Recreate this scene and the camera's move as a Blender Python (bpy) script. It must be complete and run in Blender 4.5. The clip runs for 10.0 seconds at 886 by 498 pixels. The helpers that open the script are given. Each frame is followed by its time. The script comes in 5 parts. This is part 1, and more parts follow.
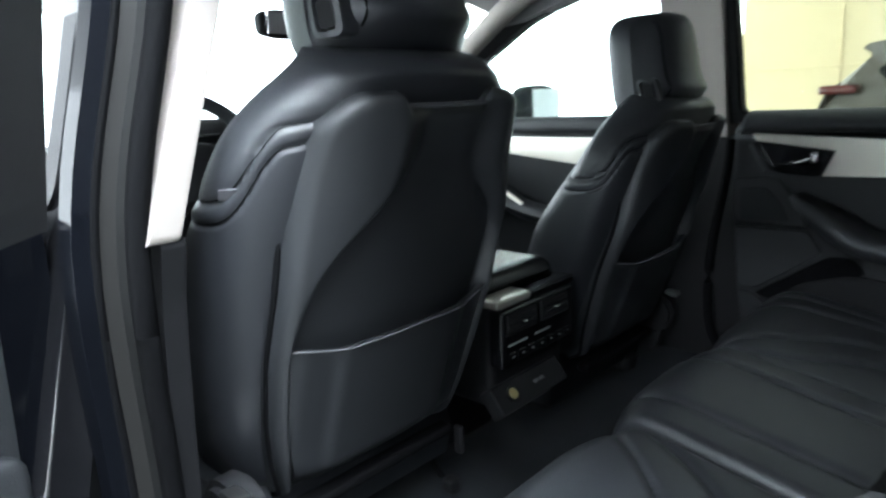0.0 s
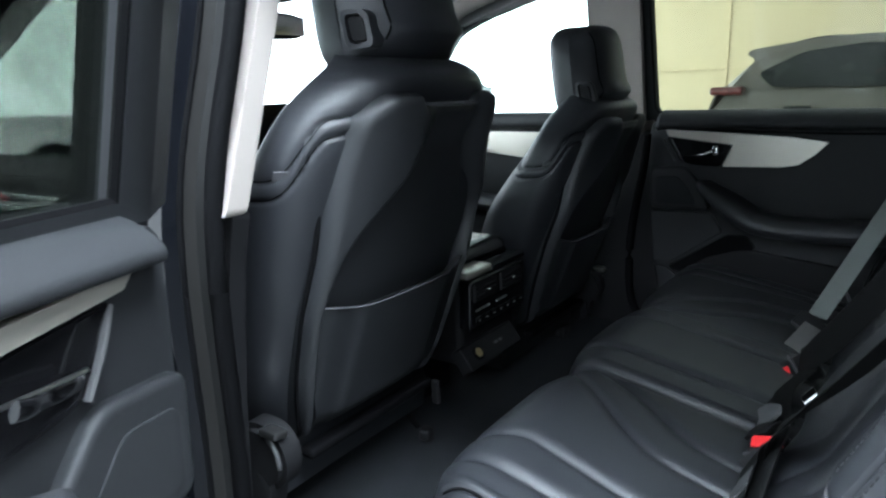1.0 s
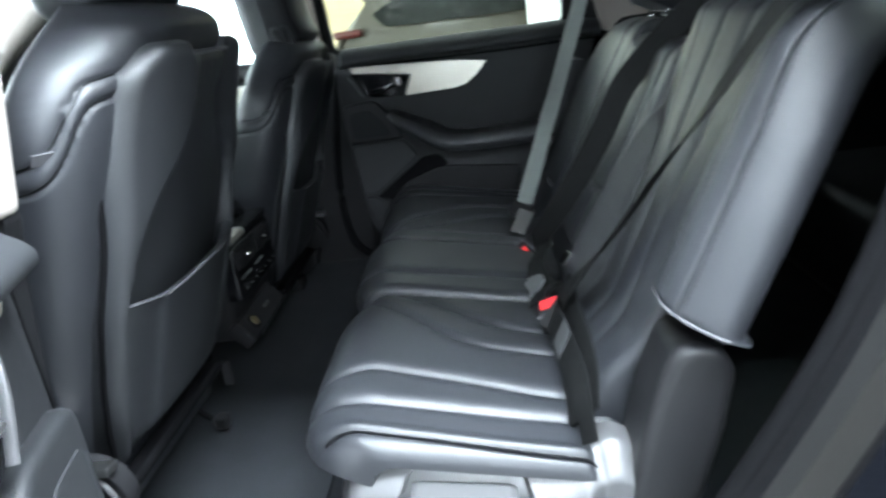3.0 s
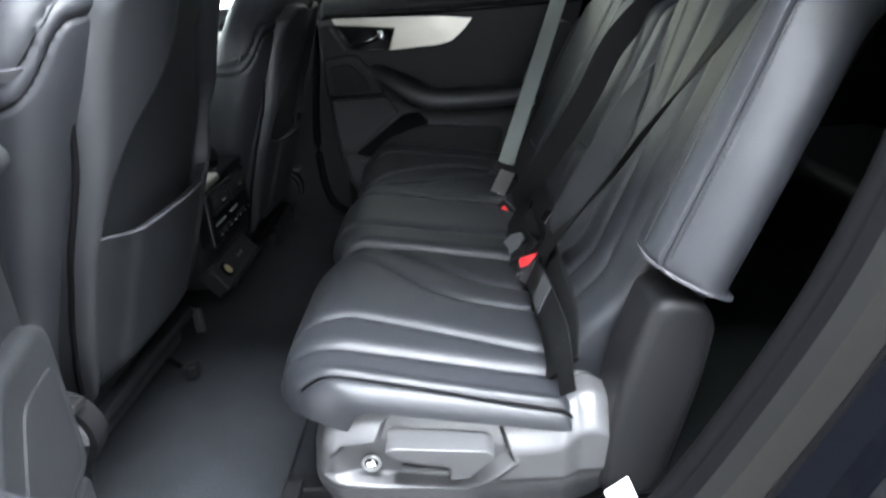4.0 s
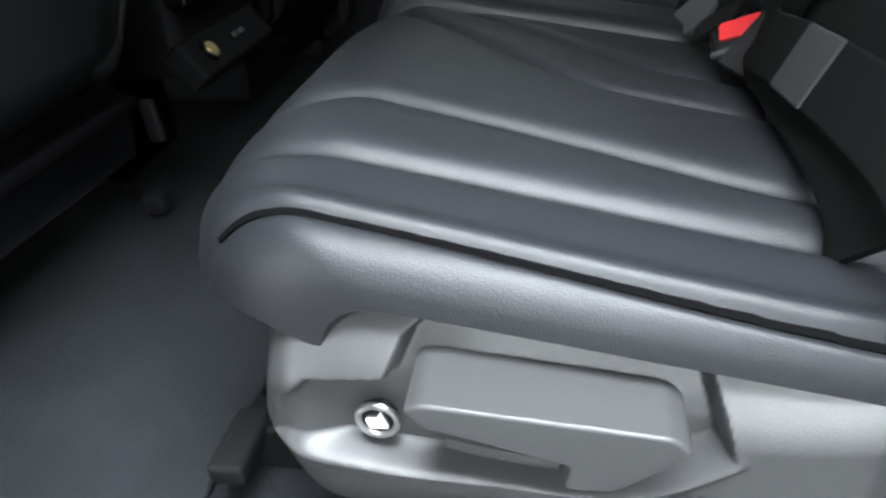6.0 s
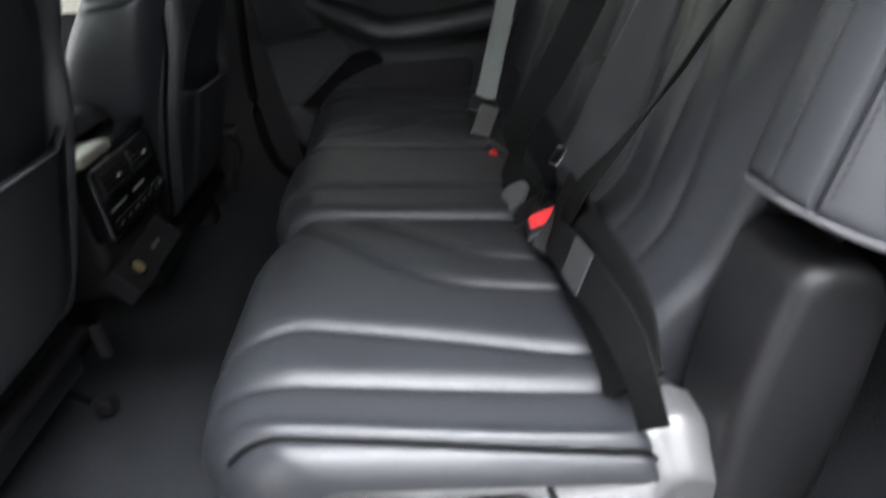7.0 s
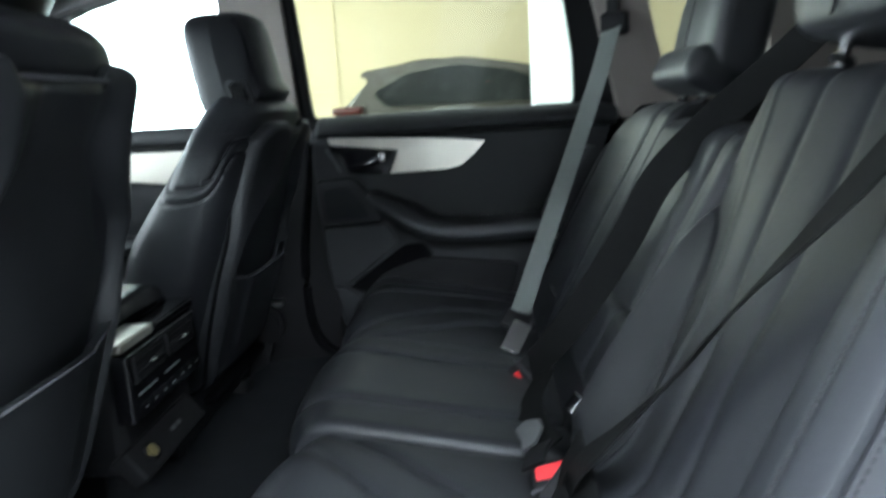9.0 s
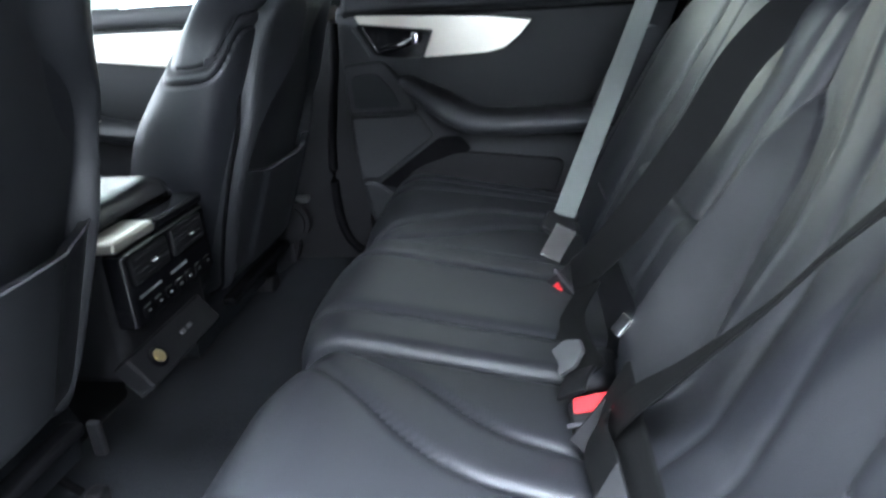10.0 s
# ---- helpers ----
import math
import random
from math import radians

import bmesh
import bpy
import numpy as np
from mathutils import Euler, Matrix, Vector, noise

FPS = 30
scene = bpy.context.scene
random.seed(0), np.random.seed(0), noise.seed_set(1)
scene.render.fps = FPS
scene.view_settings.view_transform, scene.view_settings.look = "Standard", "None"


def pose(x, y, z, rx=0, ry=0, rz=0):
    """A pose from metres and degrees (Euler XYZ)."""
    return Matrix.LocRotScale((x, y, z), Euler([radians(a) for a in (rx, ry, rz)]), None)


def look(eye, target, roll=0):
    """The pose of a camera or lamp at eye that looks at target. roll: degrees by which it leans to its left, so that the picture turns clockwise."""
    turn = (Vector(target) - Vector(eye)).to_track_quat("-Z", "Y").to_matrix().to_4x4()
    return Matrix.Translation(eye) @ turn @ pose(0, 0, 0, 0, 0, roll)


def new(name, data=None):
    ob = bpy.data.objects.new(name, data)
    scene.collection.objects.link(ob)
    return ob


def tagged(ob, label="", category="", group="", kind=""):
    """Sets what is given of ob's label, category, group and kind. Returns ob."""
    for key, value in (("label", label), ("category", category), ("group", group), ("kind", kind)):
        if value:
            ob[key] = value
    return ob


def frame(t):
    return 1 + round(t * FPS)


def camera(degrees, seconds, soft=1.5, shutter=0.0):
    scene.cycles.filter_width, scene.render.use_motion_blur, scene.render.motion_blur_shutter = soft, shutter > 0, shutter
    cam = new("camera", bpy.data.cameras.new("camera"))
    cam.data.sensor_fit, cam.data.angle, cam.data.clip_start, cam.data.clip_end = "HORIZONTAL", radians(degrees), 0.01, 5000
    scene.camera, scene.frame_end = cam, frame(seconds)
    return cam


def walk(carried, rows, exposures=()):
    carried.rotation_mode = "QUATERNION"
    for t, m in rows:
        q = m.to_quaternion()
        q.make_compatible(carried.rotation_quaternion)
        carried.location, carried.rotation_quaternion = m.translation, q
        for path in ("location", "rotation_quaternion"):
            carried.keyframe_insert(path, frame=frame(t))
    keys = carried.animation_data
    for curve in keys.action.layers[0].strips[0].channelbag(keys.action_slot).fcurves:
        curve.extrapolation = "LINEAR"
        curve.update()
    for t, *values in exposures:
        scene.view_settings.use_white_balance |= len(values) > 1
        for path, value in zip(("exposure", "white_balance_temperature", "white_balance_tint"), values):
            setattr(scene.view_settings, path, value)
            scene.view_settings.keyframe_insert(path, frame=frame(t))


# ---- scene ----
cam = camera(68.3, 10.0, 2.4, 0.5)
PATH = [
    (0, (-1.078, -0.45, 1.334), (0.335, 0.896, 0.895), -2.8),
    (0.5, (-1.175, -0.469, 1.348), (0.378, 0.732, 0.962), -3.5),
    (1, (-1.31, -0.469, 1.349), (0.272, 0.661, 0.881), -1.8),
    (1.5, (-1.334, -0.465, 1.358), (0.285, 0.626, 0.922), -1.5),
    (2, (-1.325, -0.437, 1.339), (0.316, 0.579, 0.815), -1.8),
    (2.5, (-1.331, -0.322, 1.327), (0.472, 0.321, 0.748), -4.9),
    (3, (-1.398, -0.254, 1.334), (0.48, -0.095, 0.665), -8.0),
    (3.2, (-1.41, -0.246, 1.333), (0.474, -0.181, 0.665), -7.6),
    (4.3, (-1.375, -0.217, 1.255), (0.442, -0.116, 0.425), -3.7),
    (4.5, (-1.294, -0.196, 1.201), (0.493, -0.063, 0.312), -3.5),
    (4.9, (-1.094, -0.183, 1.047), (0.623, 0.229, 0.109), -4.5),
    (5, (-1.054, -0.175, 1.033), (0.627, 0.244, 0.033), -4.0),
    (5.2, (-0.997, -0.184, 0.99), (0.662, 0.267, -0.031), -5.2),
    (6.3, (-0.947, -0.183, 0.998), (0.704, 0.11, -0.093), -5.9),
    (6.5, (-0.988, -0.19, 1.074), (0.72, 0.024, 0.056), -7.2),
    (6.7, (-1.041, -0.195, 1.141), (0.689, -0.148, 0.137), -7.0),
    (7, (-1.089, -0.205, 1.187), (0.701, -0.202, 0.294), -9.5),
    (7.4, (-1.089, -0.244, 1.246), (0.774, -0.511, 0.57), -8.7),
    (7.5, (-1.09, -0.24, 1.26), (0.788, -0.529, 0.635), -7.6),
    (7.7, (-1.101, -0.243, 1.284), (0.808, -0.571, 0.787), -7.3),
    (8, (-1.113, -0.263, 1.301), (0.825, -0.605, 0.944), -4.2),
    (8.5, (-1.112, -0.272, 1.318), (0.849, -0.572, 1.066), -2.6),
    (9, (-1.072, -0.266, 1.287), (0.877, -0.15, 0.856), -3.5),
    (9.5, (-1.009, -0.284, 1.26), (0.901, -0.099, 0.697), -4.1),
    (10, (-0.935, -0.273, 1.252), (0.911, -0.018, 0.526), -3.6),
]
walk(cam, [(t, look(eye, target, roll)) for t, eye, target, roll in PATH], exposures=[(0, 0.45, 6300, 10), (0.5, -0.25, 6200, 10), (1.0, 0.0, 6100, 10), (2.0, 0.35, 6000, 10), (3, 0.95, 6250, 10), (4.5, 0.6, 6900, 18), (5.0, 0.35, 7200, 18), (5.2, 0.15, 7200, 18), (6.4, 0.0, 6500, 10), (7.0, 0.45, 6950, 18), (7.5, 1.25, 6900, 14), (8.1, 0.95, 6250, 10), (8.5, 0.6, 6050, 10), (9.0, 0.65, 6200, 10), (9.5, 1.1, 6150, 14), (10, 1.55, 6150, 16)])

# ---------------------------------------------------------------- light
world = bpy.data.worlds.new("world")
scene.world = world
world.use_nodes = True
world.node_tree.nodes["Background"].inputs[0].default_value = (0.95, 0.97, 1.0, 1)
world.node_tree.nodes["Background"].inputs[1].default_value = 0.045


def ceiling_lamp(x, y, sx, sy, power):
    d = bpy.data.lights.new("unseen_ceiling_lamp", "AREA")
    d.shape, d.size, d.size_y, d.energy, d.color = "RECTANGLE", sx, sy, power, (0.84, 0.94, 1.0)
    ob = new("unseen_ceiling_lamp", d)
    ob.matrix_world = pose(x, y, 3.02)
    return ob


# unseen lamps, placed and powered to brighten seats, open door and yellow wall
for lx, ly, lp in ((-1.35, -0.82, 390), (-3.9, -0.8, 310), (-1.75, 3.2, 60), (-1.75, -4.2, 240), (2.9, -0.4, 9), (5.2, -3.0, 11), (5.2, 2.0, 6)):
    ceiling_lamp(lx, ly, 0.7, 2.2, lp)

# ---------------------------------------------------------------- materials


def nodes_of(name):
    m = bpy.data.materials.new(name)
    m.use_nodes = True
    t = m.node_tree
    return m, t, t.nodes["Principled BSDF"]


def surface(name, color, rough=0.5, metal=0.0, grain=0.0, grain_size=900.0, stain=0.15, stain_size=6.0, coat=0.0, spec=0.5, rough_var=0.1):
    """Colour with slow stains, roughness variation and a fine relief of the given depth."""
    m, t, b = nodes_of(name)
    L = t.links.new
    co = t.nodes.new("ShaderNodeTexCoord")
    n1 = t.nodes.new("ShaderNodeTexNoise")
    n1.inputs["Scale"].default_value, n1.inputs["Detail"].default_value = stain_size, 5
    L(co.outputs["Object"], n1.inputs["Vector"])
    mix = t.nodes.new("ShaderNodeMix")
    mix.data_type = "RGBA"
    a = [c * (1 - stain) for c in color]
    c2 = [min(1, c * (1 + stain)) for c in color]
    mix.inputs[6].default_value, mix.inputs[7].default_value = (*a, 1), (*c2, 1)
    L(n1.outputs[0], mix.inputs[0])
    L(mix.outputs[2], b.inputs["Base Color"])
    mr = t.nodes.new("ShaderNodeMapRange")
    mr.inputs[3].default_value, mr.inputs[4].default_value = max(0.02, rough - rough_var), min(1, rough + rough_var)
    L(n1.outputs[0], mr.inputs[0])
    L(mr.outputs[0], b.inputs["Roughness"])
    b.inputs["Metallic"].default_value = metal
    b.inputs["Specular IOR Level"].default_value = spec
    b.inputs["Coat Weight"].default_value = coat
    if grain:
        v = t.nodes.new("ShaderNodeTexVoronoi")
        v.inputs["Scale"].default_value = grain_size
        L(co.outputs["Object"], v.inputs["Vector"])
        n2 = t.nodes.new("ShaderNodeTexNoise")
        n2.inputs["Scale"].default_value, n2.inputs["Detail"].default_value = grain_size * 0.08, 3
        L(co.outputs["Object"], n2.inputs["Vector"])
        ad = t.nodes.new("ShaderNodeMath")
        L(v.outputs[0], ad.inputs[0])
        L(n2.outputs[0], ad.inputs[1])
        bp = t.nodes.new("ShaderNodeBump")
        bp.inputs["Strength"].default_value, bp.inputs["Distance"].default_value = grain, 0.001
        L(ad.outputs[0], bp.inputs["Height"])
        L(bp.outputs[0], b.inputs["Normal"])
    return m


def glass(name, tint, rough=0.0):
    m, t, b = nodes_of(name)
    b.inputs["Base Color"].default_value = (*tint, 1)
    b.inputs["Transmission Weight"].default_value = 1
    b.inputs["Roughness"].default_value = rough
    b.inputs["IOR"].default_value = 1.02
    return m


def pane_glass(name, tint, gloss=0.06):
    """Thin clear or tinted pane: straight transmission with a weak mirror on top."""
    m, t, b = nodes_of(name)
    t.nodes.remove(b)
    tr = t.nodes.new("ShaderNodeBsdfTransparent")
    tr.inputs[0].default_value = (*tint, 1)
    gl = t.nodes.new("ShaderNodeBsdfGlossy")
    gl.inputs["Roughness"].default_value = 0.02
    lw = t.nodes.new("ShaderNodeLayerWeight")
    pw = t.nodes.new("ShaderNodeMath")
    pw.operation = "POWER"
    pw.inputs[1].default_value = 5
    ma = t.nodes.new("ShaderNodeMath")
    ma.operation = "MULTIPLY_ADD"
    ma.inputs[1].default_value, ma.inputs[2].default_value = 0.9, gloss
    mx = t.nodes.new("ShaderNodeMixShader")
    t.links.new(lw.outputs["Facing"], pw.inputs[0])
    t.links.new(pw.outputs[0], ma.inputs[0])
    t.links.new(ma.outputs[0], mx.inputs[0])
    t.links.new(tr.outputs[0], mx.inputs[1])
    t.links.new(gl.outputs[0], mx.inputs[2])
    t.links.new(mx.outputs[0], t.nodes["Material Output"].inputs[0])
    return m


def glow(name, color, strength):
    m, t, b = nodes_of(name)
    b.inputs["Base Color"].default_value = (0.8, 0.8, 0.8, 1)
    b.inputs["Emission Color"].default_value = (*color, 1)
    b.inputs["Emission Strength"].default_value = strength
    return m


LEATHER = surface("black_leather", (0.0155, 0.0165, 0.0195), 0.43, grain=0.2, grain_size=1000, stain=0.15, rough_var=0.07, spec=0.44)
LID = surface("smooth_console_lid", (0.03, 0.03, 0.032), 0.24, grain=0.05, grain_size=1100, rough_var=0.04)
HINGE_PLASTIC = surface("dark_hinge_plastic", (0.009, 0.009, 0.010), 0.42, grain=0.15, grain_size=1000, spec=0.3)
LEATHER_SIDE = surface("black_vinyl", (0.022, 0.023, 0.026), 0.46, grain=0.12, grain_size=1100, stain=0.1, rough_var=0.06)
SHELL = surface("dark_soft_plastic", (0.0165, 0.0175, 0.0195), 0.43, grain=0.2, grain_size=900, stain=0.1, rough_var=0.06)
DOOR_SKIN = surface("black_door_plastic", (0.016, 0.017, 0.019), 0.56, grain=0.25, grain_size=800, stain=0.1, spec=0.35)
PLASTIC = surface("satin_grey_black_plastic", (0.055, 0.055, 0.057), 0.36, grain=0.12, grain_size=1100, stain=0.08, rough_var=0.05)
MATT = surface("matt_black_plastic", (0.008, 0.008, 0.009), 0.65, grain=0.2, grain_size=900, spec=0.2)
GRILLE = surface("matt_speaker_cloth", (0.018, 0.019, 0.021), 0.7, grain=0.2, grain_size=900, spec=0.2)
GLOSS = surface("gloss_black_plastic", (0.006, 0.006, 0.007), 0.12, stain=0.1, rough_var=0.04)
RUBBER = surface("black_rubber", (0.003, 0.003, 0.0035), 0.75, grain=0.1, grain_size=400, spec=0.05)
CARPET = surface("charcoal_carpet", (0.021, 0.023, 0.026), 0.95, grain=1.0, grain_size=420, stain=0.35, stain_size=14, spec=0.1)
SILVER = surface("brushed_silver_trim", (0.66, 0.625, 0.55), 0.34, metal=0.75, grain=0.06, grain_size=300, stain=0.06)
CHROME = surface("polished_chrome", (0.8, 0.8, 0.8), 0.1, metal=1.0, stain=0.02, rough_var=0.03)
STEEL = surface("bare_steel", (0.5, 0.5, 0.5), 0.3, metal=1.0, stain=0.1)
HEADLINER = surface("grey_headliner_cloth", (0.30, 0.29, 0.29), 0.95, grain=0.6, grain_size=900, stain=0.08, spec=0.1)
PILLAR = surface("light_greige_pillar_trim", (0.285, 0.252, 0.232), 0.8, grain=0.4, grain_size=900, stain=0.06, spec=0.2)
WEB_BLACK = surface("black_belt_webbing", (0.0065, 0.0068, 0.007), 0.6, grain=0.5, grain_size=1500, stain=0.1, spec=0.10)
WEB_GREY = surface("grey_belt_webbing", (0.17, 0.188, 0.178), 0.6, grain=0.7, grain_size=1500, stain=0.1)
RED = surface("red_release_button", (0.75, 0.03, 0.035), 0.35, stain=0.05)
PALE = surface("white_label", (0.8, 0.8, 0.78), 0.6, stain=0.05)
GREY_LABEL = surface("grey_woven_label", (0.024, 0.025, 0.027), 0.8, stain=0.1)
THREAD = surface("dark_stitching", (0.010, 0.010, 0.012), 0.7, spec=0.3)
PIPING = surface("dark_grey_piping", (0.05, 0.05, 0.055), 0.6, spec=0.3)
FLANGE_GREY = surface("grey_flange_paint", (0.008, 0.008, 0.008), 0.5, stain=0.1, spec=0.12)
JAMB = surface("dark_brown_grey_jamb_plastic", (0.011, 0.0105, 0.010), 0.5, grain=0.2, grain_size=700, spec=0.2)
PAINT = surface("black_blue_car_paint", (0.003, 0.0034, 0.0048), 0.08, coat=0.02, spec=0.15, stain=0.1, rough_var=0.03)
SOCKET = surface("brass_socket", (0.55, 0.45, 0.25), 0.3, metal=1.0)
CLEAR = pane_glass("clear_windscreen_glass", (0.93, 0.96, 0.95))
GREEN_GLASS = pane_glass("green_tinted_side_glass", (0.80, 0.86, 0.83))
DOOR_GLASS = pane_glass("dark_green_rear_door_glass", (0.27, 0.285, 0.265), 0.06)
# tint this dark holds light out of the rear cabin
REAR_GLASS = pane_glass("light_blocking_tailgate_glass", (0.10, 0.11, 0.10))
CLIP_GREY = surface("grey_plastic_clip", (0.085, 0.088, 0.09), 0.45, stain=0.08)
DARK_GLASS = pane_glass("tinted_rear_side_glass", (0.80, 0.84, 0.78), 0.03)

# ---------------------------------------------------------------- mesh helpers


def mesh_ob(name, bm, material, parent=None, label="", smooth=True, angle=40):
    bmesh.ops.recalc_face_normals(bm, faces=bm.faces)
    for f in bm.faces:
        f.smooth = smooth
    if smooth:
        lim = radians(angle)
        for e in bm.edges:
            if len(e.link_faces) == 2 and e.calc_face_angle(0) > lim:
                e.smooth = False
    few = len(bm.verts) < 2500
    me = bpy.data.meshes.new(name)
    bm.to_mesh(me)
    bm.free()
    me.materials.append(material)
    ob = new(name, me)
    if few and smooth and len(me.vertices) > 8:
        wn = ob.modifiers.new("even_faces", "WEIGHTED_NORMAL")
        wn.keep_sharp, wn.weight = True, 100
    if parent:
        ob.parent = parent
    if label:
        ob["label"] = label
    return ob


def part(name, bm, material, parent, label=""):
    return mesh_ob(name, bm, material, parent, label)


def thing(name, label, category, group="", kind="", at=(0, 0, 0)):
    ob = new(name)
    ob.empty_display_size = 0.05
    ob.location = at
    return tagged(ob, label, category, group, kind)


def rbox(x0, x1, y0, y1, z0, z1, r=0.01, seg=3, m=None):
    bm = bmesh.new()
    bmesh.ops.create_cube(bm, size=1)
    for v in bm.verts:
        v.co = Vector((x0 + (x1 - x0) * (v.co.x + 0.5), y0 + (y1 - y0) * (v.co.y + 0.5), z0 + (z1 - z0) * (v.co.z + 0.5)))
    r = min(r, 0.48 * min(abs(x1 - x0), abs(y1 - y0), abs(z1 - z0)))
    if r > 0:
        bmesh.ops.bevel(bm, geom=list(bm.edges), offset=r, segments=seg, profile=0.5, affect="EDGES")
    if m is not None:
        bm.transform(m)
    return bm


def join(*bms):
    out = bms[0]
    for b in bms[1:]:
        me = bpy.data.meshes.new("tmp")
        b.to_mesh(me)
        b.free()
        out.from_mesh(me)
        bpy.data.meshes.remove(me)
    return out


def prism(points, a, b, to3, bevel=0.0, seg=2):
    """Closed outline of 2D points, pushed from depth a to depth b; to3 turns (u, v, depth) into a place."""
    bm = bmesh.new()
    lo = [bm.verts.new(to3(u, v, a)) for u, v in points]
    hi = [bm.verts.new(to3(u, v, b)) for u, v in points]
    n = len(points)
    bm.faces.new(lo[::-1])
    top = bm.faces.new(hi)
    for i in range(n):
        bm.faces.new((lo[i], lo[(i + 1) % n], hi[(i + 1) % n], hi[i]))
    bmesh.ops.recalc_face_normals(bm, faces=bm.faces)
    if bevel:
        bmesh.ops.bevel(bm, geom=list(top.edges), offset=bevel, segments=seg, profile=0.6, affect="EDGES", clamp_overlap=True)
    bmesh.ops.triangulate(bm, faces=[f for f in bm.faces if len(f.verts) > 4])
    return bm


def spline(points, n=8, closed=False):
    """Catmull-Rom through the points."""
    p = [Vector(q) for q in points]
    k = len(p)
    out = []
    for i in range(k if closed else k - 1):
        a = p[(i - 1) % k] if closed or i > 0 else p[0] * 2 - p[1]
        b, c = p[i], p[(i + 1) % k]
        d = p[(i + 2) % k] if closed or i < k - 2 else p[k - 1] * 2 - p[k - 2]
        for j in range(n):
            t = j / n
            out.append(0.5 * (2 * b + (c - a) * t + (2 * a - 5 * b + 4 * c - d) * t * t + (3 * b - a - 3 * c + d) * t ** 3))
    if not closed:
        out.append(p[-1])
    return out


def sweep(path, section, closed=False, up=(0, 0, 1), cap=True, scale=None):
    """Sweeps a closed section of (side, up) offsets along a path."""
    bm = bmesh.new()
    rings = []
    k = len(path)
    for i, p in enumerate(path):
        a = path[(i - 1) % k] if closed or i else p
        b = path[(i + 1) % k] if closed or i < k - 1 else p
        d = (b - a).normalized()
        s = d.cross(Vector(up))
        if s.length < 1e-4:
            s = d.cross(Vector((0, 1, 0.01)))
        s.normalize()
        u = s.cross(d)
        f = scale(i / (k - 1)) if scale else 1.0
        rings.append([bm.verts.new(p + s * (q[0] * f) + u * (q[1] * f)) for q in section])
    m = len(section)
    for i in range(k if closed else k - 1):
        r0, r1 = rings[i], rings[(i + 1) % k]
        for j in range(m):
            bm.faces.new((r0[j], r0[(j + 1) % m], r1[(j + 1) % m], r1[j]))
    if cap and not closed:
        bm.faces.new(rings[0][::-1])
        bm.faces.new(rings[-1])
    return bm


def ring(r, n=10, ry=None):
    return [(r * math.cos(2 * math.pi * i / n), (ry or r) * math.sin(2 * math.pi * i / n)) for i in range(n)]


def tube(points, r, n=10, smooth=6, closed=False):
    return sweep(spline(points, smooth, closed), ring(r, n), closed)


def ribbon(points, width, facing, thick=0.0016, smooth=8, ends=None):
    """Webbing along the points; facing: the direction that its flat side looks to, one or one per point."""
    path = spline(points, smooth)
    face = [Vector(f) for f in facing] if isinstance(facing[0], (tuple, list)) else [Vector(facing)] * len(points)
    bm = bmesh.new()
    rows = []
    k = len(path)
    for i, p in enumerate(path):
        s = i / (k - 1) * (len(face) - 1)
        j = min(int(s), len(face) - 2) if len(face) > 1 else 0
        f = face[j].lerp(face[min(j + 1, len(face) - 1)], s - j).normalized()
        d = (path[min(i + 1, k - 1)] - path[max(i - 1, 0)]).normalized()
        w = d.cross(f).normalized()
        nn = w.cross(d).normalized()
        row = []
        for a, b in ((-1, 0), (-0.9, 1), (0.9, 1), (1, 0), (0.9, -1), (-0.9, -1)):
            row.append(bm.verts.new(p + w * (a * width / 2) + nn * (b * thick)))
        rows.append(row)
    for i in range(k - 1):
        for j in range(6):
            bm.faces.new((rows[i][j], rows[i][(j + 1) % 6], rows[i + 1][(j + 1) % 6], rows[i + 1][j]))
    bm.faces.new(rows[0][::-1])
    bm.faces.new(rows[-1])
    return bm


def smoothstep(a, b, x):
    t = min(1, max(0, (x - a) / (b - a)))
    return t * t * (3 - 2 * t)


def edge_drop(d, r):
    return 0 if d >= r else r - math.sqrt(max(0, r * r - (r - d) ** 2))


def spaced(n, tight):
    """n + 1 places from 0 to 1, closer together at both ends."""
    out = []
    for i in range(n + 1):
        t = i / n
        c = 0.5 - 0.5 * math.cos(math.pi * t)
        out.append(t * (1 - tight) + c * tight)
    return out


